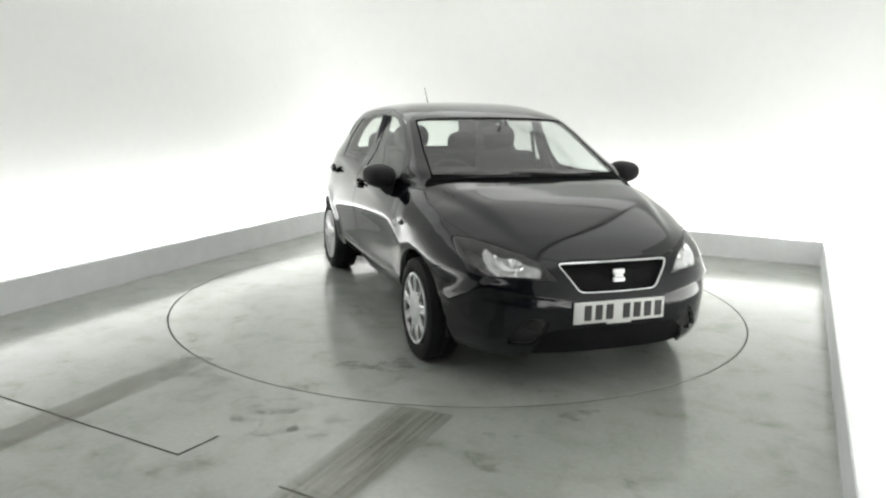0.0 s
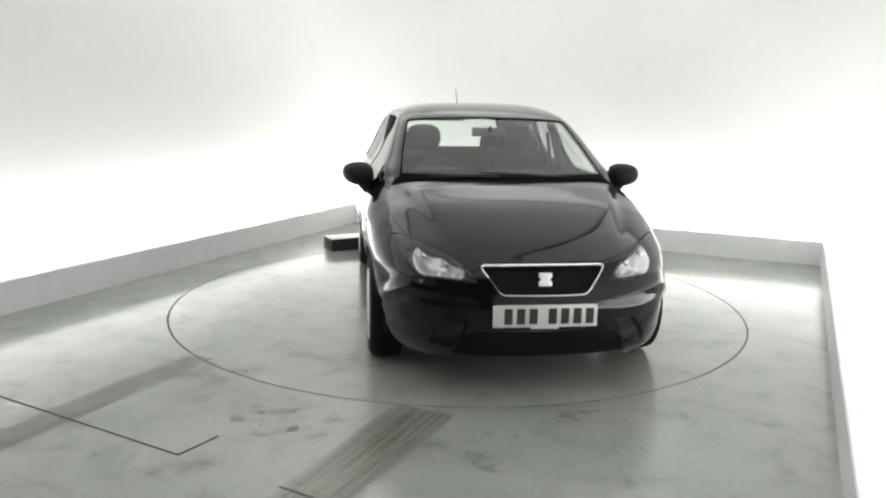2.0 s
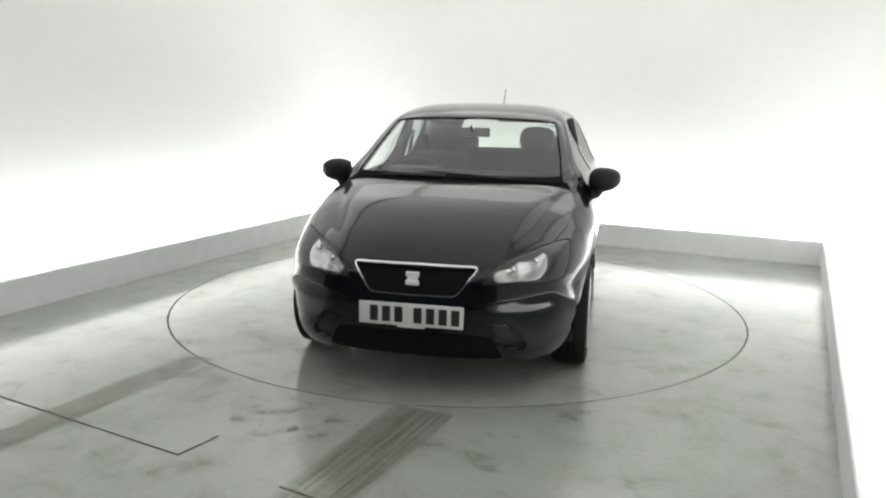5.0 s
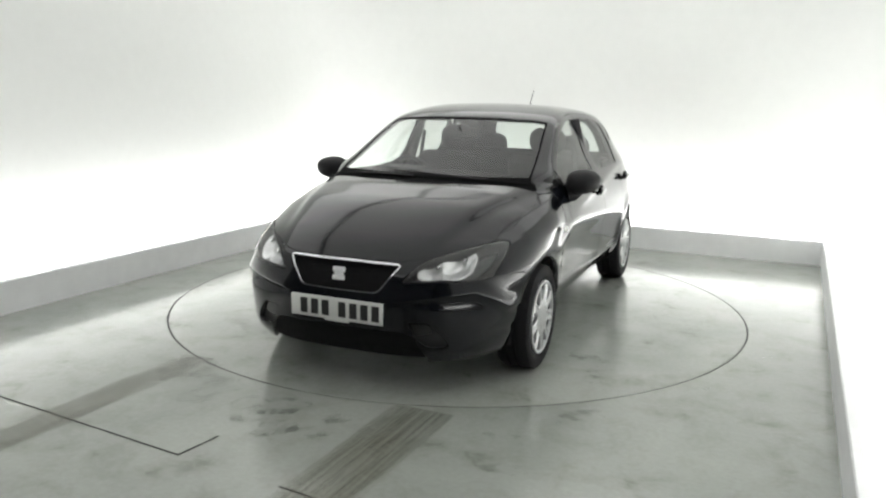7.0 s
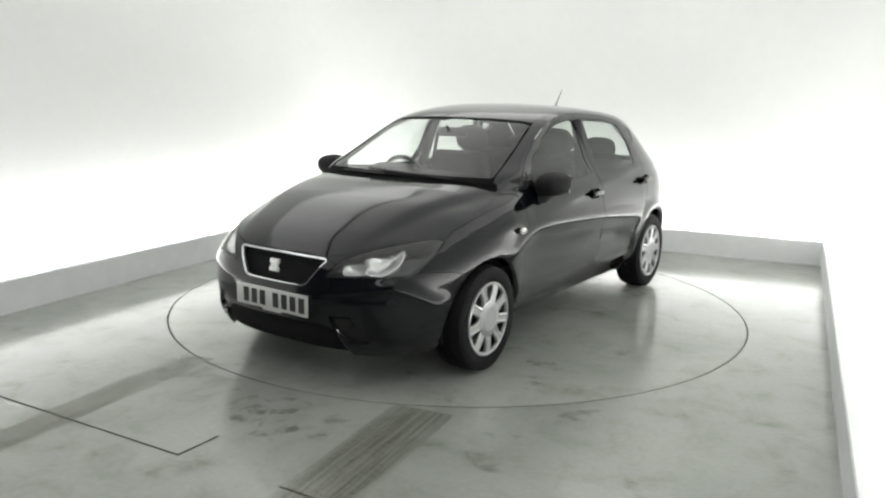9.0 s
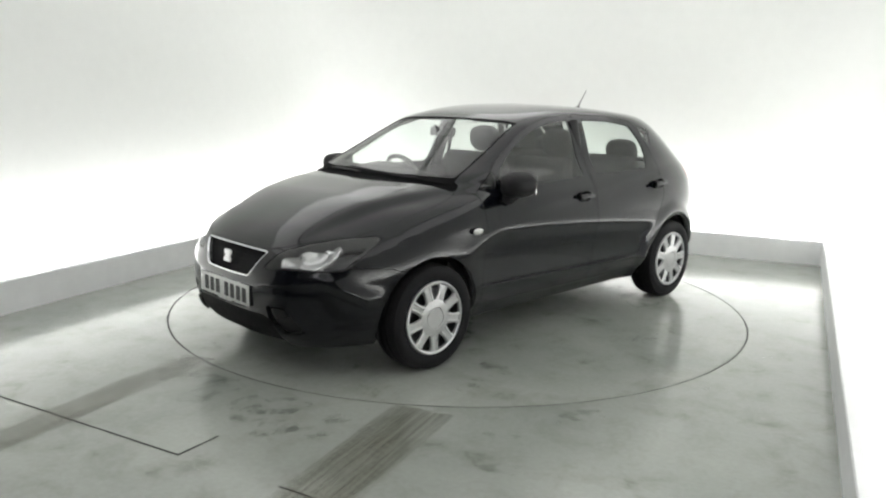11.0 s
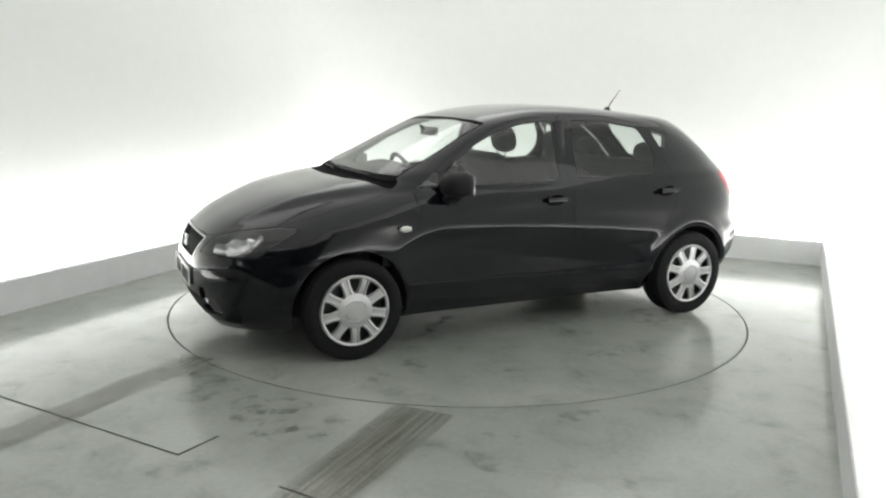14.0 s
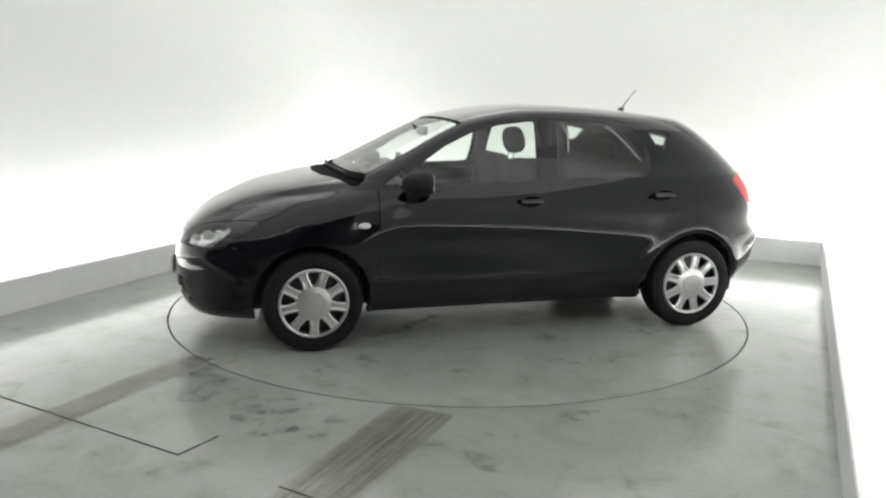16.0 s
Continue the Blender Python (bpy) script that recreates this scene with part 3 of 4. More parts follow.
def compact(v, n, f):
    used, inv = np.unique(f, return_inverse=True)
    return v[used], n[used], inv.reshape(-1, 3)


def split(skin, phi):
    """Cuts a skin along phi = 0; returns the piece inside (phi < 0) and the rest."""
    v, n, f = skin
    if not len(f):
        return skin, skin
    phi = np.where(np.abs(phi) < 1e-5, 1e-5, phi)
    ins = phi < 0
    cnt = ins[f].sum(1)
    mixed = f[(cnt == 1) | (cnt == 2)]
    lone = np.where(ins[mixed].sum(1) == 1, np.argmax(ins[mixed], 1), np.argmax(~ins[mixed], 1))
    r = np.arange(len(mixed))
    p, q, s = mixed[r, lone], mixed[r, (lone + 1) % 3], mixed[r, (lone + 2) % 3]
    e = np.sort(np.concatenate([np.stack([p, q], 1), np.stack([p, s], 1)]), axis=1)
    ue, inv = np.unique(e, axis=0, return_inverse=True)
    inv = inv.ravel()
    t = (phi[ue[:, 0]] / (phi[ue[:, 0]] - phi[ue[:, 1]]))[:, None] if len(ue) else np.zeros((0, 1))
    nv = v[ue[:, 0]] * (1 - t) + v[ue[:, 1]] * t
    nn = n[ue[:, 0]] * (1 - t) + n[ue[:, 1]] * t
    v2, n2 = np.concatenate([v, nv]), np.concatenate([n, nn])
    pq, ps = len(v) + inv[:len(p)], len(v) + inv[len(p):]
    one = np.stack([p, pq, ps], 1)
    two = np.concatenate([np.stack([pq, q, s], 1), np.stack([pq, s, ps], 1)])
    lone_in = ins[p] if len(p) else np.zeros(0, bool)
    lone2 = np.concatenate([lone_in, lone_in])
    fin = np.concatenate([f[cnt == 3], one[lone_in], two[~lone2]])
    fout = np.concatenate([f[cnt == 0], one[~lone_in], two[lone2]])
    return compact(v2, n2, fin), compact(v2, n2, fout)


def inside(p, q, poly):
    """Signed distance to a closed outline, negative within."""
    pts = np.stack([p, q], 1)
    best, odd = np.full(len(p), 1e9), np.zeros(len(p), bool)
    for (ax, ay), (bx, by) in zip(poly, poly[1:] + poly[:1]):
        e = np.array([bx - ax, by - ay])
        w = pts - (ax, ay)
        t = np.clip(w @ e / max(e @ e, 1e-12), 0, 1)
        best = np.minimum(best, np.hypot(*(w - t[:, None] * e).T))
        cross = ((ay > pts[:, 1]) != (by > pts[:, 1]))
        odd ^= cross & (pts[:, 0] < (bx - ax) * (pts[:, 1] - ay) / (by - ay + 1e-12) + ax)
    return np.where(odd, -best, best)


def rounded(poly, r=0.02, steps=3):
    """The outline with its corners rounded."""
    out = []
    m = len(poly)
    for i in range(m):
        a, b, c = (np.array(poly[k % m], float) for k in (i - 1, i, i + 1))
        la, lc = np.linalg.norm(a - b), np.linalg.norm(c - b)
        ka, kc = min(r, la * 0.45) / la, min(r, lc * 0.45) / lc
        p0, p1 = b + (a - b) * ka, b + (c - b) * kc
        for s in np.linspace(0, 1, steps + 2):
            out.append(tuple((1 - s) ** 2 * p0 + 2 * s * (1 - s) * b + s * s * p1))
    return out


def mirrored(skin):
    v, n, f = skin
    k = np.array([1, -1, 1])
    return v * k, n * k, f[:, ::-1]


def both(skin):
    """The left piece and its mirror image welded along the middle."""
    v, n, f = skin
    mv, mn, mf = mirrored(skin)
    on = np.abs(v[:, 1]) < 1e-6
    remap = np.where(on, np.arange(len(v)), len(v) + np.arange(len(v)))
    return compact(np.concatenate([v, mv]), np.concatenate([n, mn]), np.concatenate([f, remap[mf]]))


def panel(name, skin, mat, parent, depth=0.014, label=""):
    """A skin piece as a pressed panel: its rim is folded inwards."""
    v, n, f = skin
    e = np.sort(np.concatenate([f[:, [0, 1]], f[:, [1, 2]], f[:, [2, 0]]]), axis=1)
    ed = np.concatenate([f[:, [0, 1]], f[:, [1, 2]], f[:, [2, 0]]])
    _, first, cnt = np.unique(e, axis=0, return_index=True, return_counts=True)
    rim = ed[first[cnt == 1]]
    verts, norms, faces = [v], [n], f.tolist()
    if depth and len(rim):
        ids = np.unique(rim)
        at = np.full(len(v), -1)
        at[ids] = np.arange(len(ids))
        k = len(v)
        verts += [v[ids], v[ids] - n[ids] * depth]
        norms += [n[ids], n[ids]]
        faces += [[k + at[b], k + at[a], k + len(ids) + at[a], k + len(ids) + at[b]] for a, b in rim]
    me = bpy.data.meshes.new(name)
    me.from_pydata(np.concatenate(verts).tolist(), [], faces)
    me.materials.append(mat)
    me.shade_smooth()
    norm = np.concatenate(norms)
    norm /= np.maximum(np.linalg.norm(norm, axis=1, keepdims=True), 1e-9)
    me.normals_split_custom_set_from_vertices(norm.tolist())
    ob = new(name, me)
    ob.parent = parent
    if label:
        ob["label"] = label
    return ob


def offset(skin, depth):
    v, n, f = skin
    return v - n * depth, n, f


car = new("hatchback_car")
tagged(car, "black five-door hatchback car with silver wheel covers, parked on the turntable", "car")
GAP = 0.0022

WINDSCREEN = [(-0.1, 1.002), (0.20, 1.001), (0.45, 0.997), (0.642, 0.983), (0.634, 1.015), (0.60, 1.15), (0.545, 1.318), (0.45, 1.330), (0.25, 1.338), (-0.1, 1.342)]
REAR_GLASS = [(-0.1, 1.00), (0.40, 1.00), (0.48, 1.03), (0.45, 1.20), (0.40, 1.285), (0.28, 1.30), (-0.1, 1.305)]
FRONT_GLASS = rounded([(0.672, 0.958), (0.640, 1.045), (0.585, 1.078), (0.42, 1.185), (0.25, 1.262), (0.05, 1.314), (-0.175, 1.338), (-0.150, 0.982)], 0.018)
REAR_GLASS_SIDE = rounded([(-0.285, 0.988), (-0.325, 1.340), (-0.60, 1.328), (-0.845, 1.292), (-0.925, 1.16), (-0.93, 1.08), (-0.885, 0.998)], 0.025)
QUARTER = rounded([(-0.945, 1.290), (-1.115, 1.258), (-1.045, 1.155), (-1.00, 1.17)], 0.012)
SAIL = rounded([(0.825, 0.955), (0.70, 1.045), (0.675, 1.05), (0.70, 0.957)], 0.008)
HEADLAMP = rounded([(0.322, 0.588), (0.375, 0.652), (0.42, 0.690), (0.53, 0.730), (0.63, 0.755), (0.70, 0.762), (0.728, 0.752), (0.732, 0.69), (0.714, 0.604), (0.655, 0.598), (0.515, 0.600)], 0.02)
TAILLAMP = rounded([(-1.58, 0.965), (-1.70, 1.00), (-2.2, 1.00), (-2.2, 0.79), (-1.72, 0.80), (-1.65, 0.87)], 0.03)
GRILLE = rounded([(-0.1, 0.676), (0.300, 0.674), (0.315, 0.662), (0.225, 0.540), (0.20, 0.528), (-0.1, 0.524)], 0.012)
INTAKE = rounded([(-0.1, 0.350), (0.34, 0.350), (0.40, 0.330), (0.44, 0.235), (0.46, 0.15), (-0.1, 0.15)], 0.02)
FOG = rounded([(0.365, 0.400), (0.475, 0.405), (0.530, 0.340), (0.562, 0.285), (0.540, 0.258), (0.455, 0.258), (0.395, 0.325)], 0.015)
FRONT_DOOR = rounded([(0.835, 0.315), (0.86, 0.55), (0.845, 0.94), (0.815, 0.962), (0.62, 1.105), (0.43, 1.215), (0.255, 1.297), (0.05, 1.348), (-0.225, 1.372), (-0.205, 0.98), (-0.195, 0.285), (0.70, 0.285)], 0.02)
REAR_DOOR = rounded([(-0.215, 0.285), (-0.223, 0.98), (-0.243, 1.372), (-0.60, 1.360), (-0.87, 1.322), (-0.985, 1.20), (-1.04, 1.00), (-1.06, 0.80), (-0.96, 0.635), (-0.885, 0.52), (-0.835, 0.285)], 0.025)
BONNET = rounded([(-0.1, 1.955), (0.30, 1.935), (0.41, 1.885), (0.53, 1.780), (0.64, 1.64), (0.705, 1.42), (0.728, 1.12), (0.702, 0.965), (0.62, 1.025), (0.32, 1.130), (-0.1, 1.160)], 0.03)


def cut(rest, phi, gap=GAP):
    """Takes a piece out of the skin, leaving a shut line round it."""
    piece, _ = split(rest, phi(*rest[0].T) + gap)
    _, left = split(rest, phi(*rest[0].T) - gap)
    return piece, left


def pair(name, skin, mat, parent=None, depth=0.014, label=""):
    obs = [panel(name, s, mat, parent or car, depth, label) for s in (skin, mirrored(skin))]
    return obs


def build_body():
    rest = make_skin()
    for ax in (AXLE, -AXLE):
        x, y, z = rest[0].T
        _, rest = split(rest, np.maximum(np.hypot(x - ax, z - 0.29) - ARCH_R, 0.3 - y))
    # glazing
    front = lambda poly, lim: (lambda x, y, z: np.maximum(inside(y, z, poly), lim - x))
    back = lambda poly, lim: (lambda x, y, z: np.maximum(inside(y, z, poly), x - lim))
    side = lambda poly, lim=0.3: (lambda x, y, z: np.maximum(inside(x, z, poly), lim - y))
    top = lambda poly, lim: (lambda x, y, z: np.maximum(inside(y, x, poly), lim - z))
    cowl_area = lambda x, y, z: np.maximum(inside(y, x, [(-0.1, 1.20), (0.35, 1.165), (0.62, 1.06), (0.695, 0.955), (0.665, 0.91), (-0.1, 0.91)]), 0.90 - z)
    cowl, _ = split(rest, cowl_area(*rest[0].T))
    ws, rest = cut(rest, front(WINDSCREEN, -0.1), 0.001)
    rg, rest = cut(rest, back(REAR_GLASS, -1.3), 0.001)
    fg, rest = cut(rest, side(FRONT_GLASS), 0.001)
    rs, rest = cut(rest, side(REAR_GLASS_SIDE), 0.001)
    qg, rest = cut(rest, side(QUARTER), 0.001)
    sail, rest = cut(rest, side(SAIL), 0.001)
    screen = panel("windscreen", offset(both(ws), 0.004), GLASS, car, 0, "clear windscreen glass with a slight green tint")
    panel("rear_window", offset(both(rg), 0.004), GLASS, car, 0)
    # black ceramic band round the windscreen
    x, y, z = ws[0].T
    _, band = split(ws, np.maximum(inside(y, z, WINDSCREEN) + 0.010, 1.018 - z))
    panel("screen_band", offset(both(band), 0.001), COWL, screen, 0)
    # lamps and openings of the front
    hl, rest = cut(rest, front(HEADLAMP, 1.25), 0.002)
    tl, rest = cut(rest, side(TAILLAMP, 0.5), 0.002)
    gr, rest = cut(rest, front(GRILLE, 1.5), 0.001)
    it, rest = cut(rest, front(INTAKE, 1.5), 0.001)
    fo, rest = cut(rest, front(FOG, 1.3), 0.001)
    panel("grille_insert", offset(both(gr), 0.030), MESH_BLACK, car, 0.0, "black honeycomb grille")
    panel("lower_intake", offset(both(it), 0.022), MESH_BLACK, car, 0.0)
    for sk in (fo, mirrored(fo)):
        recess = panel("fog_recess", offset(sk, 0.030), TRIM, car, 0.0, "black plastic recess at the bumper corner")
        x, y, z = sk[0].T
        blank, _ = split(sk, inside(np.abs(y), z, rounded([(0.385, 0.388), (0.470, 0.392), (0.495, 0.345), (0.415, 0.332)], 0.008)))
        panel("fog_cover", offset(blank, 0.016), GLOSS_TRIM, recess, 0.014, "smooth black fog lamp blank")
    # chrome frame round the grille
    x, y, z = gr[0].T
    _, fr = split(gr, inside(y, z, GRILLE) + 0.006)
    panel("grille_frame", offset(both(fr), -0.002), CHROME, car, 0.010, "chrome grille surround")
    for sgn, sk in ((1, hl), (-1, mirrored(hl))):
        lamp = panel("headlamp", offset(sk, 0.002), LENS, car, 0.0, "clear headlamp with chrome reflector in a dark housing")
        panel("housing", offset(sk, 0.13), HOUSING, lamp, 0.0)
        x, y, z = sk[0].T
        inner, _ = split(sk, np.maximum.reduce([inside(np.abs(y), z, HEADLAMP) + 0.014,
                                              np.minimum(np.hypot(np.abs(y) - 0.572, z - 0.680) - 0.072, np.hypot(np.abs(y) - 0.468, z - 0.648) - 0.056)]))
        # two bowls pressed side by side into the silvered plate
        v, nn, f = inner
        deep = np.full(len(v), 0.034)
        for cy, cz, r in ((0.572, 0.680, 0.066), (0.465, 0.648, 0.052)):
            q = ((np.abs(v[:, 1]) - cy) / r) ** 2 + ((v[:, 2] - cz) / r) ** 2
            deep += 0.050 * np.clip(1 - q, 0, 1) ** 0.8
        pressed = v - nn * deep[:, None]
        tri = pressed[f]
        fn = np.cross(tri[:, 1] - tri[:, 0], tri[:, 2] - tri[:, 0])
        vn = np.zeros_like(v)
        for k in range(3):
            np.add.at(vn, f[:, k], fn)
        vn /= np.maximum(np.linalg.norm(vn, axis=1, keepdims=True), 1e-12)
        vn *= np.sign((vn * nn).sum(1, keepdims=True))
        panel("reflector_plate", (pressed, vn, f), FACET, lamp, 0.02, "bright silvered plate with two bowls round the bulbs")
        x, y, z = sk[0].T
        _, rimp = split(sk, inside(np.abs(y), z, HEADLAMP) + 0.010)
        panel("bezel", offset(rimp, 0.006), TRIM, lamp, 0.08)
        for by, bz, bx in ((0.572, 0.680, 1.800), (0.465, 0.648, 1.880)):
            at = pose(bx - 0.045, sgn * by, bz) @ pose(0, 0, 0, 0, 84, 0)
            bulb = lathe([(0.001, 0.012), (0.013, 0.008), (0.016, -0.004), (0.010, -0.040), (0.001, -0.042)], 16, at, closed=False)
            part("bulb", bulb, CHROME, lamp, "round bulb shield")
    for sk in (tl, mirrored(tl)):
        lamp = panel("tail_lamp", offset(sk, -0.002), RED_LENS, car, 0.006, "red tail lamp lens")
        panel("lamp_backing", offset(sk, 0.010), INNER, lamp, 0.0)
    # large outer panels
    bo, rest = cut(rest, top(BONNET, 0.60))
    _, rest = split(rest, cowl_area(*rest[0].T))
    fd, rest = cut(rest, side(FRONT_DOOR))
    rd, rest = cut(rest, side(REAR_DOOR))
    fb, rest = cut(rest, lambda x, y, z: inside(x, z, [(2.3, 0.0), (2.3, 0.70), (1.93, 0.70), (1.80, 0.62), (1.66, 0.615), (1.52, 0.600), (1.40, 0.56), (1.40, 0.0)]))
    rb, rest = cut(rest, lambda x, y, z: inside(x, z, [(-2.3, 0.0), (-2.3, 0.60), (-1.60, 0.60), (-1.45, 0.52), (-1.42, 0.0)]))
    tg, rest = cut(rest, back([(-0.1, 0.62), (0.55, 0.62), (0.60, 0.75), (0.62, 1.0), (0.54, 1.345), (-0.1, 1.36)], -1.25))
    rf, rest = cut(rest, lambda x, y, z: np.maximum.reduce([inside(x, y, [(0.7, -0.2), (0.7, 0.53), (0.20, 0.54), (-0.4, 0.545), (-1.0, 0.53), (-1.6, 0.45), (-1.7, -0.2)]), 1.28 - z]), 0.0016)
    fe, rest = cut(rest, lambda x, y, z: np.maximum(0.852 - x, z - 0.935))
    panel("bonnet", both(bo), PAINT, car)
    panel("cowl", offset(both(cowl), 0.010), COWL, car, 0.0, "matt black plastic cowl")
    panel("front_bumper", both(fb), PAINT, car, 0.03)
    panel("rear_bumper", both(rb), PAINT, car, 0.03)
    panel("tailgate", both(tg), PAINT, car)
    panel("roof", both(rf), PAINT, car)
    lining, _ = split(rf, rf[0][:, 0] - 0.22)
    panel("headlining", offset(both(lining), 0.035), LINER, car, 0.0, "grey cloth headlining")
    pair("front_wing", fe, PAINT, None, 0.03)
    pair("body_side", rest, PAINT, None, 0.03)
    x, y, z = rest[0].T
    pillar, _ = split(rest, np.maximum.reduce([x + 0.90, -1.62 - x, 0.93 - z, z - 1.33, 0.3 - y]))
    pair("rear_pillar_trim", offset(pillar, 0.045), INNER, None, 0.0)
    for sgn, flip in ((1, lambda s: s), (-1, mirrored)):
        fdo = panel("front_door", flip(fd), PAINT, car)
        panel("window", offset(flip(fg), 0.004), GLASS, fdo, 0, "clear side window")
        panel("quarter_light", offset(flip(sail), 0.004), GLASS, fdo, 0)
        rdo = panel("rear_door", flip(rd), PAINT, car)
        panel("window", offset(flip(rs), 0.004), GLASS, rdo, 0, "clear side window")
        panel("quarter_window", offset(flip(qg), 0.004), GLASS, car, 0)
        for door, sk in ((fdo, fd), (rdo, rd)):
            x, y, z = sk[0].T
            low, _ = split(sk, z - 0.97)
            panel("trim_card", offset(flip(low), 0.07), INNER, door, 0.0, "dark plastic inner door card")
        for door, hx in ((fdo, -0.075), (rdo, -0.975)):
            hz = 0.862 if hx > -0.5 else 0.888
            hy = 0.838 + 0.012
            cup = lathe([(0.001, -0.016), (0.045, -0.010), (0.052, 0.004), (0.048, 0.006), (0.040, -0.004), (0.001, -0.012)], 24,
                        pose(hx, sgn * (hy - 0.006), hz, -90 * sgn, 0, 0) @ Matrix.Diagonal((1.25, 0.7, 1, 1)), closed=False)
            part("handle_cup", cup, GLOSS_TRIM, door)
            part("door_handle", box(0.15, 0.022, 0.030, pose(hx, sgn * (hy + 0.012), hz), 0.010, 3), PAINT, door, "body-coloured pull handle")
        # indicator repeater on the wing
        rep = lathe([(0.001, 0.010), (0.026, 0.006), (0.032, 0.0), (0.032, -0.006)], 20, pose(0.945, sgn * 0.868, 0.742, -90 * sgn, 0, 0) @ Matrix.Diagonal((1.15, 0.55, 1, 1)), closed=False)
        part("side_repeater", rep, PLATE, car, "clear indicator repeater")
    return screen


screen = build_body()


def build_mirrors():
    for sgn in (1, -1):
        bm = bmesh.new()
        bmesh.ops.create_uvsphere(bm, u_segments=32, v_segments=20, radius=1)
        for v in bm.verts:
            x, y, z = v.co
            k = (abs(x) ** 2.6 + abs(y) ** 2.6 + abs(z) ** 2.6) ** (-1 / 2.6)
            v.co = Vector((x, y, z)) * k
            v.co.x = v.co.x * (0.125 if v.co.x > 0 else 0.065)
            taper = 1 - 0.16 * v.co.y
            v.co.z = v.co.z * 0.074 * taper + 0.008 * v.co.y
            v.co.y *= 0.098
        bmesh.ops.transform(bm, matrix=pose(0.605, sgn * 0.880, 0.982, 0, 0, -8 * sgn) @ Matrix.Diagonal((1, sgn, 1, 1)), verts=bm.verts)
        if sgn < 0:
            bmesh.ops.reverse_faces(bm, faces=bm.faces)
        shell = part("door_mirror", bm, MIRROR_SHELL, car, "black plastic door mirror on a short arm", smooth=60)
        part("mirror_glass", box(0.004, 0.15, 0.11, pose(0.552, sgn * 0.880, 0.982, 0, 0, -8 * sgn), 0.0015), MIRROR, shell)
        arm = tube([(0.66, sgn * 0.800, 0.895), (0.65, sgn * 0.828, 0.898), (0.63, sgn * 0.848, 0.918), (0.615, sgn * 0.862, 0.95)], 0.036, 12, 0.8)
        part("mirror_arm", arm, MIRROR_SHELL, shell)


def build_wheel():
    wheel = new("wheel")
    wheel.parent = car
    r, w = TYRE_R, 0.094
    tyre = lathe([(0.205, w - 0.012), (0.225, w), (0.262, w + 0.004), (0.284, w - 0.008), (r - 0.004, w - 0.026), (r, w - 0.045), (r + 0.001, 0.03),
                  (r - 0.007, 0.026), (r - 0.007, 0.020), (r + 0.001, 0.016), (r + 0.001, -0.016), (r - 0.007, -0.02), (r - 0.007, -0.026), (r, -0.03),
                  (r, 0.045 - w), (r - 0.004, 0.026 - w), (0.28, 0.008 - w), (0.225, -w), (0.20, 0.012 - w)], 72)
    part("tyre", tyre, RUBBER, wheel)
    rim = lathe([(0.206, w - 0.006), (0.200, w - 0.02), (0.192, 0.02), (0.12, 0.032), (0.03, 0.034), (0.001, 0.034)], 48, closed=False)
    part("rim", rim, STEEL, wheel, "dark steel wheel behind the cover")
    # cover: ring, nine flat spokes and a round domed middle
    bm = lathe([(0.205, w - 0.010), (0.204, w + 0.001), (0.197, w + 0.005), (0.187, w + 0.002), (0.183, w - 0.012)], 72)
    hub = lathe([(0.106, w - 0.014), (0.102, w - 0.001), (0.094, w + 0.002), (0.062, w + 0.004), (0.060, w + 0.001), (0.057, w + 0.004), (0.001, w + 0.005)], 48, closed=False)
    tmp = bpy.data.meshes.new("tmp")
    hub.to_mesh(tmp)
    hub.free()
    bm.from_mesh(tmp)
    bmesh.ops.recalc_face_normals(bm, faces=bm.faces)
    bpy.data.meshes.remove(tmp)
    part("wheel_cover", bm, SILVER, wheel, "silver plastic wheel cover ring and domed middle", smooth=35)
    sp = bmesh.new()
    sec = []
    for rr, half, h in ((0.098, 0.031, w + 0.001), (0.13, 0.026, w + 0.002), (0.160, 0.026, w + 0.003), (0.189, 0.033, w + 0.000)):
        sec.append([sp.verts.new(p) for p in ((rr, -half, h - 0.016), (rr, -half, h - 0.002), (rr, -half * 0.6, h + 0.003), (rr, -half * 0.35, h - 0.002), (rr, half * 0.35, h - 0.002),
                                              (rr, half * 0.6, h + 0.003), (rr, half, h - 0.002), (rr, half, h - 0.016))])
    for a, b in zip(sec, sec[1:]):
        for k in range(7):
            sp.faces.new((a[k], b[k], b[k + 1], a[k + 1]))
    bmesh.ops.recalc_face_normals(sp, faces=sp.faces)
    spoke = part("cover_spoke", sp, SILVER, wheel, smooth=30)
    spoke.matrix_basis = pose(0, 0, 0, 0, 0, 10)
    for i in range(1, 9):
        o = new("cover_spoke", spoke.data)
        o.parent = wheel
        o.matrix_basis = pose(0, 0, 0, 0, 0, 40 * i + 10)
    wheel.matrix_basis = pose(AXLE, TRACK, HUB_Z, -90, 0, 0)
    for x, y in ((-AXLE, TRACK), (AXLE, -TRACK), (-AXLE, -TRACK)):
        copy_thing(wheel, pose(x, y, HUB_Z, -90 if y > 0 else 90, 0, 0) @ pose(0, 0, 0, 0, 0, 13 if x < 0 else 0))


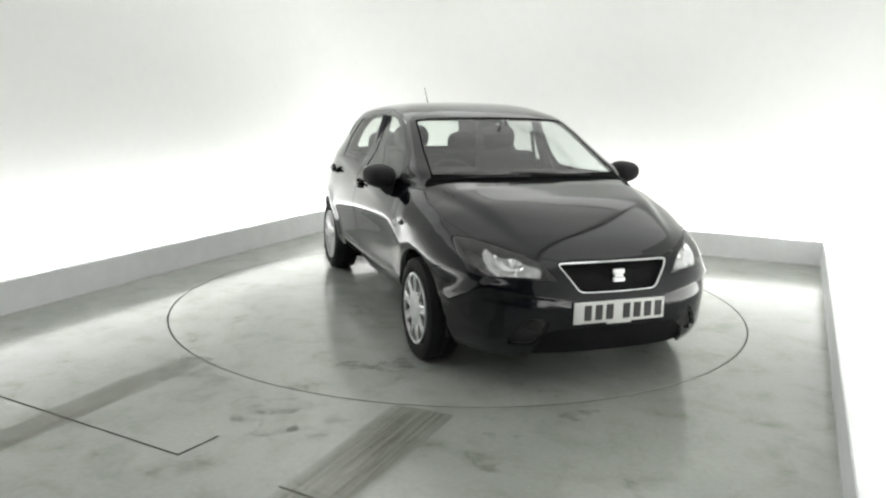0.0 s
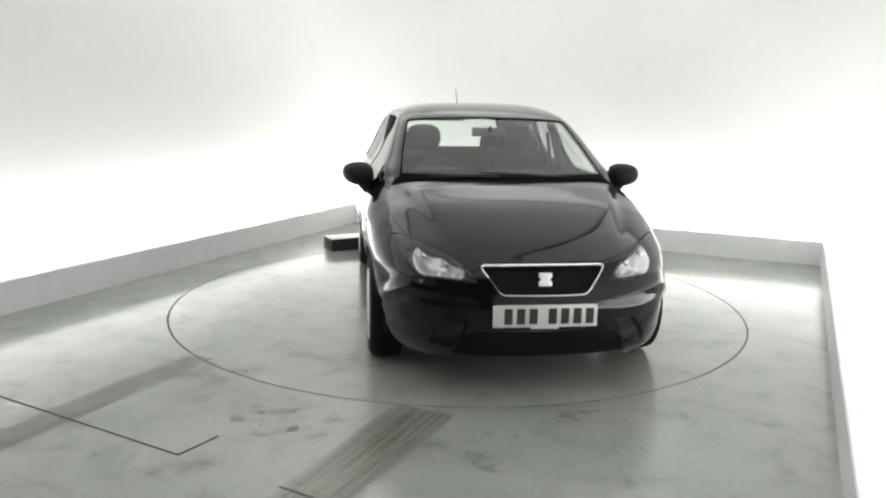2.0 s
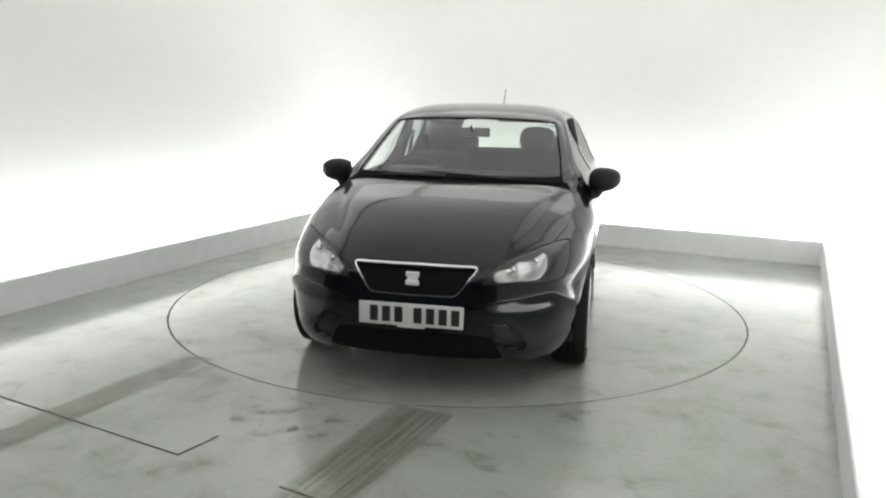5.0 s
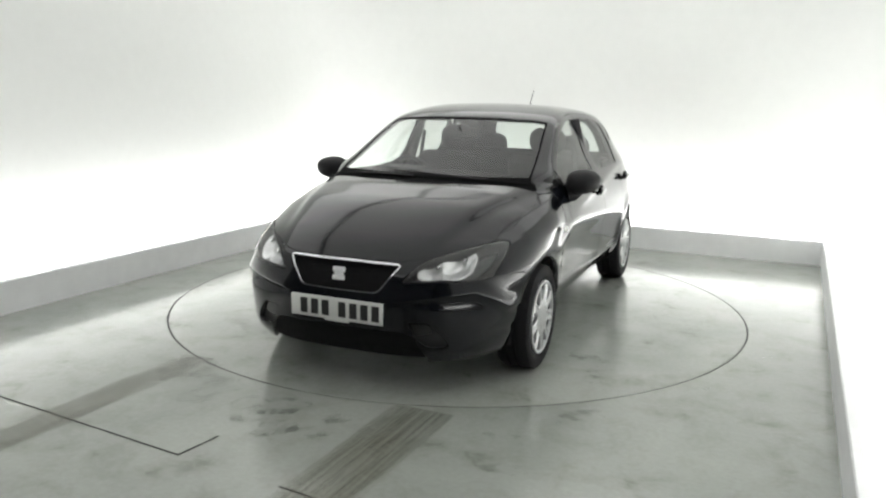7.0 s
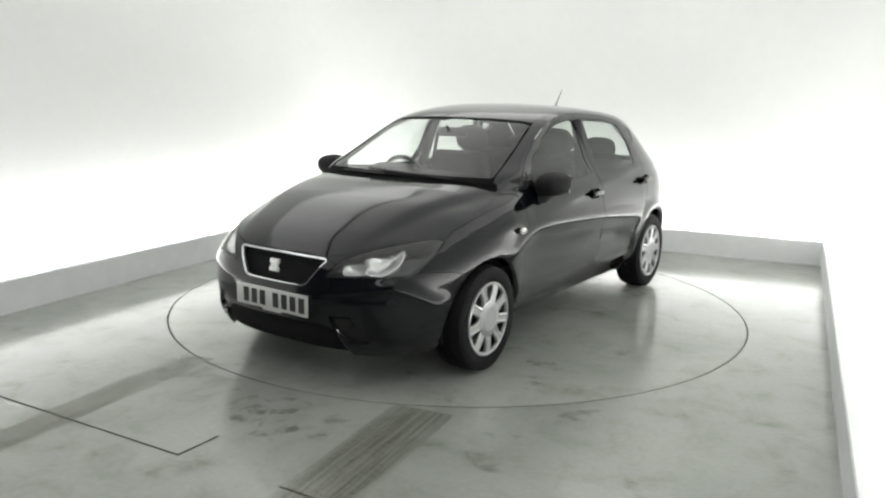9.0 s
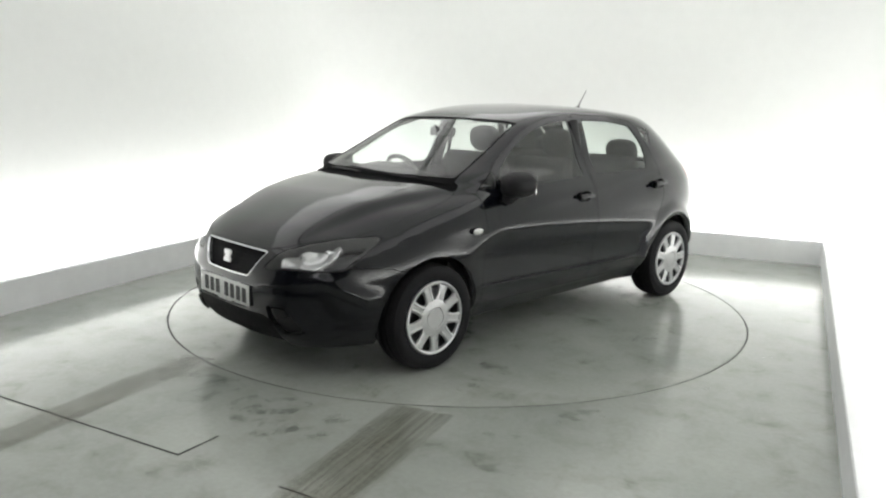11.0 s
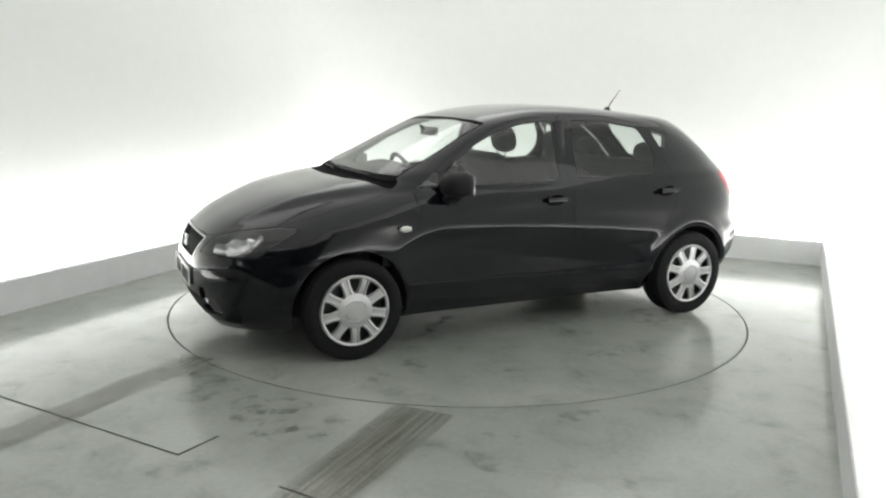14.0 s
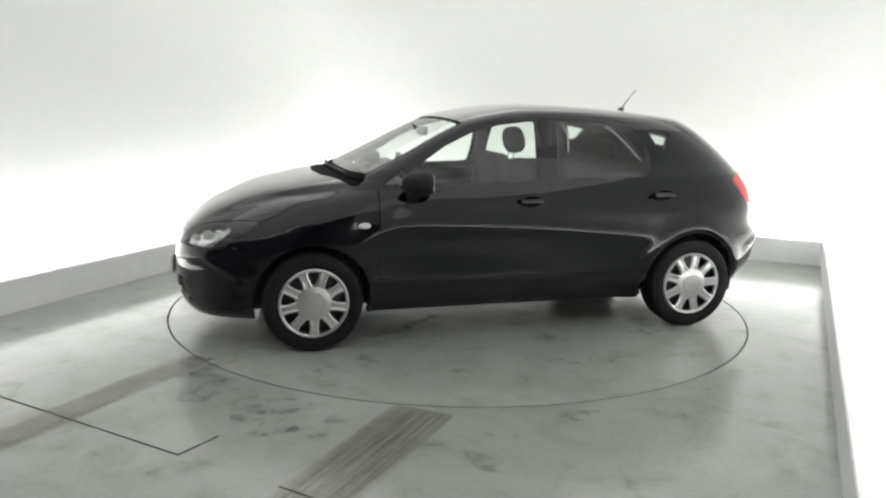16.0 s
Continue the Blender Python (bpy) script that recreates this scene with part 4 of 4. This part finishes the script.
def build_underside():
    for ax in (AXLE, -AXLE):
        for sgn in (1, -1):
            bm = bmesh.new()
            rows = []
            for i in range(25):
                a = radians(-12 + 204 * i / 24)
                rows.append([bm.verts.new((ax + 0.345 * math.cos(a), sgn * y, 0.29 + 0.345 * math.sin(a))) for y in (0.50, 0.765)])
            for a, b in zip(rows, rows[1:]):
                bm.faces.new((a[0], a[1], b[1], b[0]))
            hubv = bm.verts.new((ax, sgn * 0.50, 0.29))
            for a, b in zip(rows, rows[1:]):
                bm.faces.new((a[0], b[0], hubv))
            part("wheel_arch_liner", bm, TRIM, car)
    part("floor_pan", box(1.70, 1.34, 0.06, pose(0.0, 0, 0.215), 0.02), TRIM, car)
    part("floor_pan", box(0.80, 1.02, 0.06, pose(1.25, 0, 0.215), 0.02), TRIM, car)
    part("floor_pan", box(0.80, 1.02, 0.06, pose(-1.35, 0, 0.235), 0.02), TRIM, car)


def cushion(sx, sy, sz, m, r=0.05):
    bm = box(sx, sy, sz, Matrix(), r, 4)
    for v in bm.verts:
        v.co.z += 0.02 * (1 - (2 * v.co.x / sx) ** 2) * (1 - (2 * v.co.y / sy) ** 2) * (1 if v.co.z > 0 else 0)
    bmesh.ops.transform(bm, matrix=m, verts=bm.verts)
    return bm


def pad(sx, sy, sz, m):
    """A rounded upholstered pad."""
    bm = bmesh.new()
    bmesh.ops.create_uvsphere(bm, u_segments=28, v_segments=16, radius=1)
    for v in bm.verts:
        k = sum(abs(c) ** 2.7 for c in v.co) ** (-1 / 2.7)
        v.co = m @ Vector((v.co.x * k * sx / 2, v.co.y * k * sy / 2, v.co.z * k * sz / 2))
    return bm


def build_cabin():
    dash = prism([(1.02, 0.90), (0.90, 0.955), (0.72, 0.965), (0.60, 0.950), (0.52, 0.90), (0.48, 0.80), (0.52, 0.62), (0.62, 0.50), (1.02, 0.50)],
                 1.40, pose(0, 0.70, 0, 90, 0, 0), 0.0)
    dash_ob = part("dashboard", dash, INNER, car, "dark grained dashboard")
    part("instrument_hood", cushion(0.22, 0.34, 0.09, pose(0.62, -0.36, 0.965, 0, 8, 0), 0.03), INNER, dash_ob)
    ring = bmesh.new()
    n, k = 40, 10
    wm = pose(0.42, -0.36, 0.90, 0, -66, 0)
    vs = [[ring.verts.new(wm @ Vector(((0.178 + 0.016 * math.cos(b)) * math.cos(a), (0.178 + 0.016 * math.cos(b)) * math.sin(a), 0.016 * math.sin(b))))
           for b in (2 * math.pi * j / k for j in range(k))] for a in (2 * math.pi * i / n for i in range(n))]
    for i in range(n):
        for j in range(k):
            ring.faces.new((vs[i][j], vs[(i + 1) % n][j], vs[(i + 1) % n][(j + 1) % k], vs[i][(j + 1) % k]))
    wheel = part("steering_wheel", ring, INNER, car, "black three-spoke steering wheel on the car's right side")
    part("boss", cushion(0.12, 0.14, 0.05, wm, 0.02), INNER, wheel)
    for a in (90, -90, 180):
        part("spoke", box(0.13, 0.035, 0.018, wm @ pose(0, 0, 0, 0, 0, a) @ pose(0.10, 0, 0), 0.006), INNER, wheel)
    for y in (0.36, -0.36):
        seat = part("front_seat", cushion(0.52, 0.50, 0.16, pose(0.02, y, 0.46, 0, -6, 0)), CLOTH, car, "charcoal cloth front seat with head restraint")
        part("backrest", cushion(0.62, 0.48, 0.14, pose(-0.30, y, 0.77, 0, -74, 0), 0.055), CLOTH, seat)
        part("head_restraint", pad(0.20, 0.27, 0.13, pose(-0.40, y, 1.165, 0, -78, 0)), CLOTH, seat)
        for dy in (-0.06, 0.06):
            part("post", tube([(-0.375, y + dy, 1.0), (-0.395, y + dy, 1.12)], 0.006), STEEL, seat)
    bench = part("rear_seat", cushion(0.48, 1.22, 0.15, pose(-0.78, 0, 0.46, 0, -4, 0)), CLOTH, car, "charcoal cloth rear bench with head restraints")
    part("backrest", cushion(0.62, 1.26, 0.13, pose(-1.08, 0, 0.765, 0, -68, 0)), CLOTH, bench)
    for y in (0.36, -0.36):
        part("head_restraint", pad(0.18, 0.27, 0.11, pose(-1.20, y, 1.085, 0, -76, 0)), CLOTH, bench)
    part("parcel_shelf", box(0.50, 1.10, 0.02, pose(-1.48, 0, 0.955), 0.006), INNER, car)
    for y in (0.69, -0.69):
        pil = tube([(-0.20, y * 1.0, 0.95), (-0.22, y * 0.95, 1.10), (-0.23, y * 0.86, 1.33)], 0.036, 10)
        part("pillar_trim", pil, INNER, car)
        belt = tube([(-0.24, y * 0.93, 0.50), (-0.25, y * 0.90, 0.95), (-0.25, y * 0.84, 1.22)], 0.014, 6)
        part("seat_belt", belt, CLOTH, car)
    mir = part("rear_view_mirror", cushion(0.06, 0.23, 0.025, pose(0.40, 0.0, 1.245, 0, 80, 0), 0.011), INNER, car)
    part("stem", tube([(0.42, 0, 1.25), (0.47, 0, 1.285)], 0.008), INNER, mir)
    # sun visors folded up
    for y in (0.33, -0.33):
        part("sun_visor", cushion(0.15, 0.36, 0.018, pose(0.20, y, 1.335, 0, 12, 0), 0.008), LINER, car)


def build_small_parts():
    # front number plate with dark bars for its characters
    px = 2.034
    plate = part("number_plate", box(0.010, 0.522, 0.112, pose(px, 0, 0.433), 0.004), PLATE, car, "white number plate with dark character bars")
    y = 0.222
    for i in range(7):
        part("character_bar", box(0.004, 0.041, 0.078, pose(px + 0.006, y, 0.433), 0.0015, 1), INK, plate)
        y -= 0.062 + (0.034 if i == 3 else 0)
    part("plate_holder", box(0.010, 0.14, 0.014, pose(px - 0.004, 0, 0.373), 0.004), PLATE, plate)
    # plain chrome emblem
    bm = bmesh.new()
    for m in (pose(2.002, 0.0, 0.628, 0, -8, 0), pose(2.008, 0.0, 0.588, 0, -8, 0)):
        add_box(bm, 0.012, 0.068, 0.026, m, 0.005)
    add_box(bm, 0.010, 0.050, 0.016, pose(2.004, 0, 0.608, 0, -8, 0), 0.003)
    part("emblem", bm, BRIGHT, car, "plain chrome emblem")
    # bars of the grille
    for k in range(5):
        z = 0.552 + 0.024 * k
        half = 0.20 + 0.09 * (z - 0.535) / 0.135
        pts = []
        for i in range(13):
            yy = -half + 2 * half * i / 12
            pts.append((1.978 - (z - 0.55) * 0.32 - 0.10 * (abs(yy) / 0.30) ** 3 * 0.3, yy, z))
        part("grille_bar", tube(pts, 0.0026, 6), MESH_BLACK, car)
    # aerial
    part("aerial", tube([(-1.09, 0, 1.400), (-1.12, 0, 1.45), (-1.200, 0, 1.545)], 0.0055, 8, 0.4), TRIM, car, "short black roof aerial")
    base = lathe([(0.026, 0.0), (0.022, 0.012), (0.012, 0.022), (0.001, 0.024)], 16, pose(-1.09, 0, 1.398), closed=False)
    part("aerial_foot", base, TRIM, car)
    # wipers lying at the foot of the screen
    for pts in (((0.98, 0.44, 1.0), (1.06, 0.10, 1.025), (1.04, -0.18, 1.035)), ((1.06, -0.05, 1.01), (1.02, -0.35, 1.01), (0.93, -0.60, 0.985))):
        part("wiper", tube(pts, 0.0065, 6), TRIM, car)
    # pale sticker behind the screen's upper corner
    part("screen_sticker", box(0.002, 0.05, 0.018, pose(0.255, 0.525, 1.285, 0, -60, 30)), PLATE, screen, "small pale sticker")


build_mirrors()
build_wheel()
build_underside()
build_cabin()
build_small_parts()

def motions():
    """The turntable and the car on it turn together."""
    turns = ((0.0, -69.38), (0.5, -71.89), (1.0, -75.16), (1.5, -77.67), (2.0, -81.46), (2.5, -83.97), (3.0, -87.72), (3.5, -90.0),
             (4.0, -94.14), (6.5, -108.43), (7.0, -112.09), (7.5, -116.16), (8.0, -117.62), (8.5, -120.77), (9.0, -123.66),
             (11.5, -138.12), (12.0, -141.44), (12.5, -143.66), (13.0, -146.71), (13.5, -152.37), (14.0, -152.37),
             (14.5, -155.06), (15.0, -158.11), (15.5, -160.44), (16.0, -163.31))
    walk(car, [(t, pose(0, 0, 0, 0, 0, a) @ pose(CAR_X, CAR_Y, 0)) for t, a in turns])
    walk(turntable, [(t, pose(0, 0, 0, 0, 0, a)) for t, a in turns])


motions()
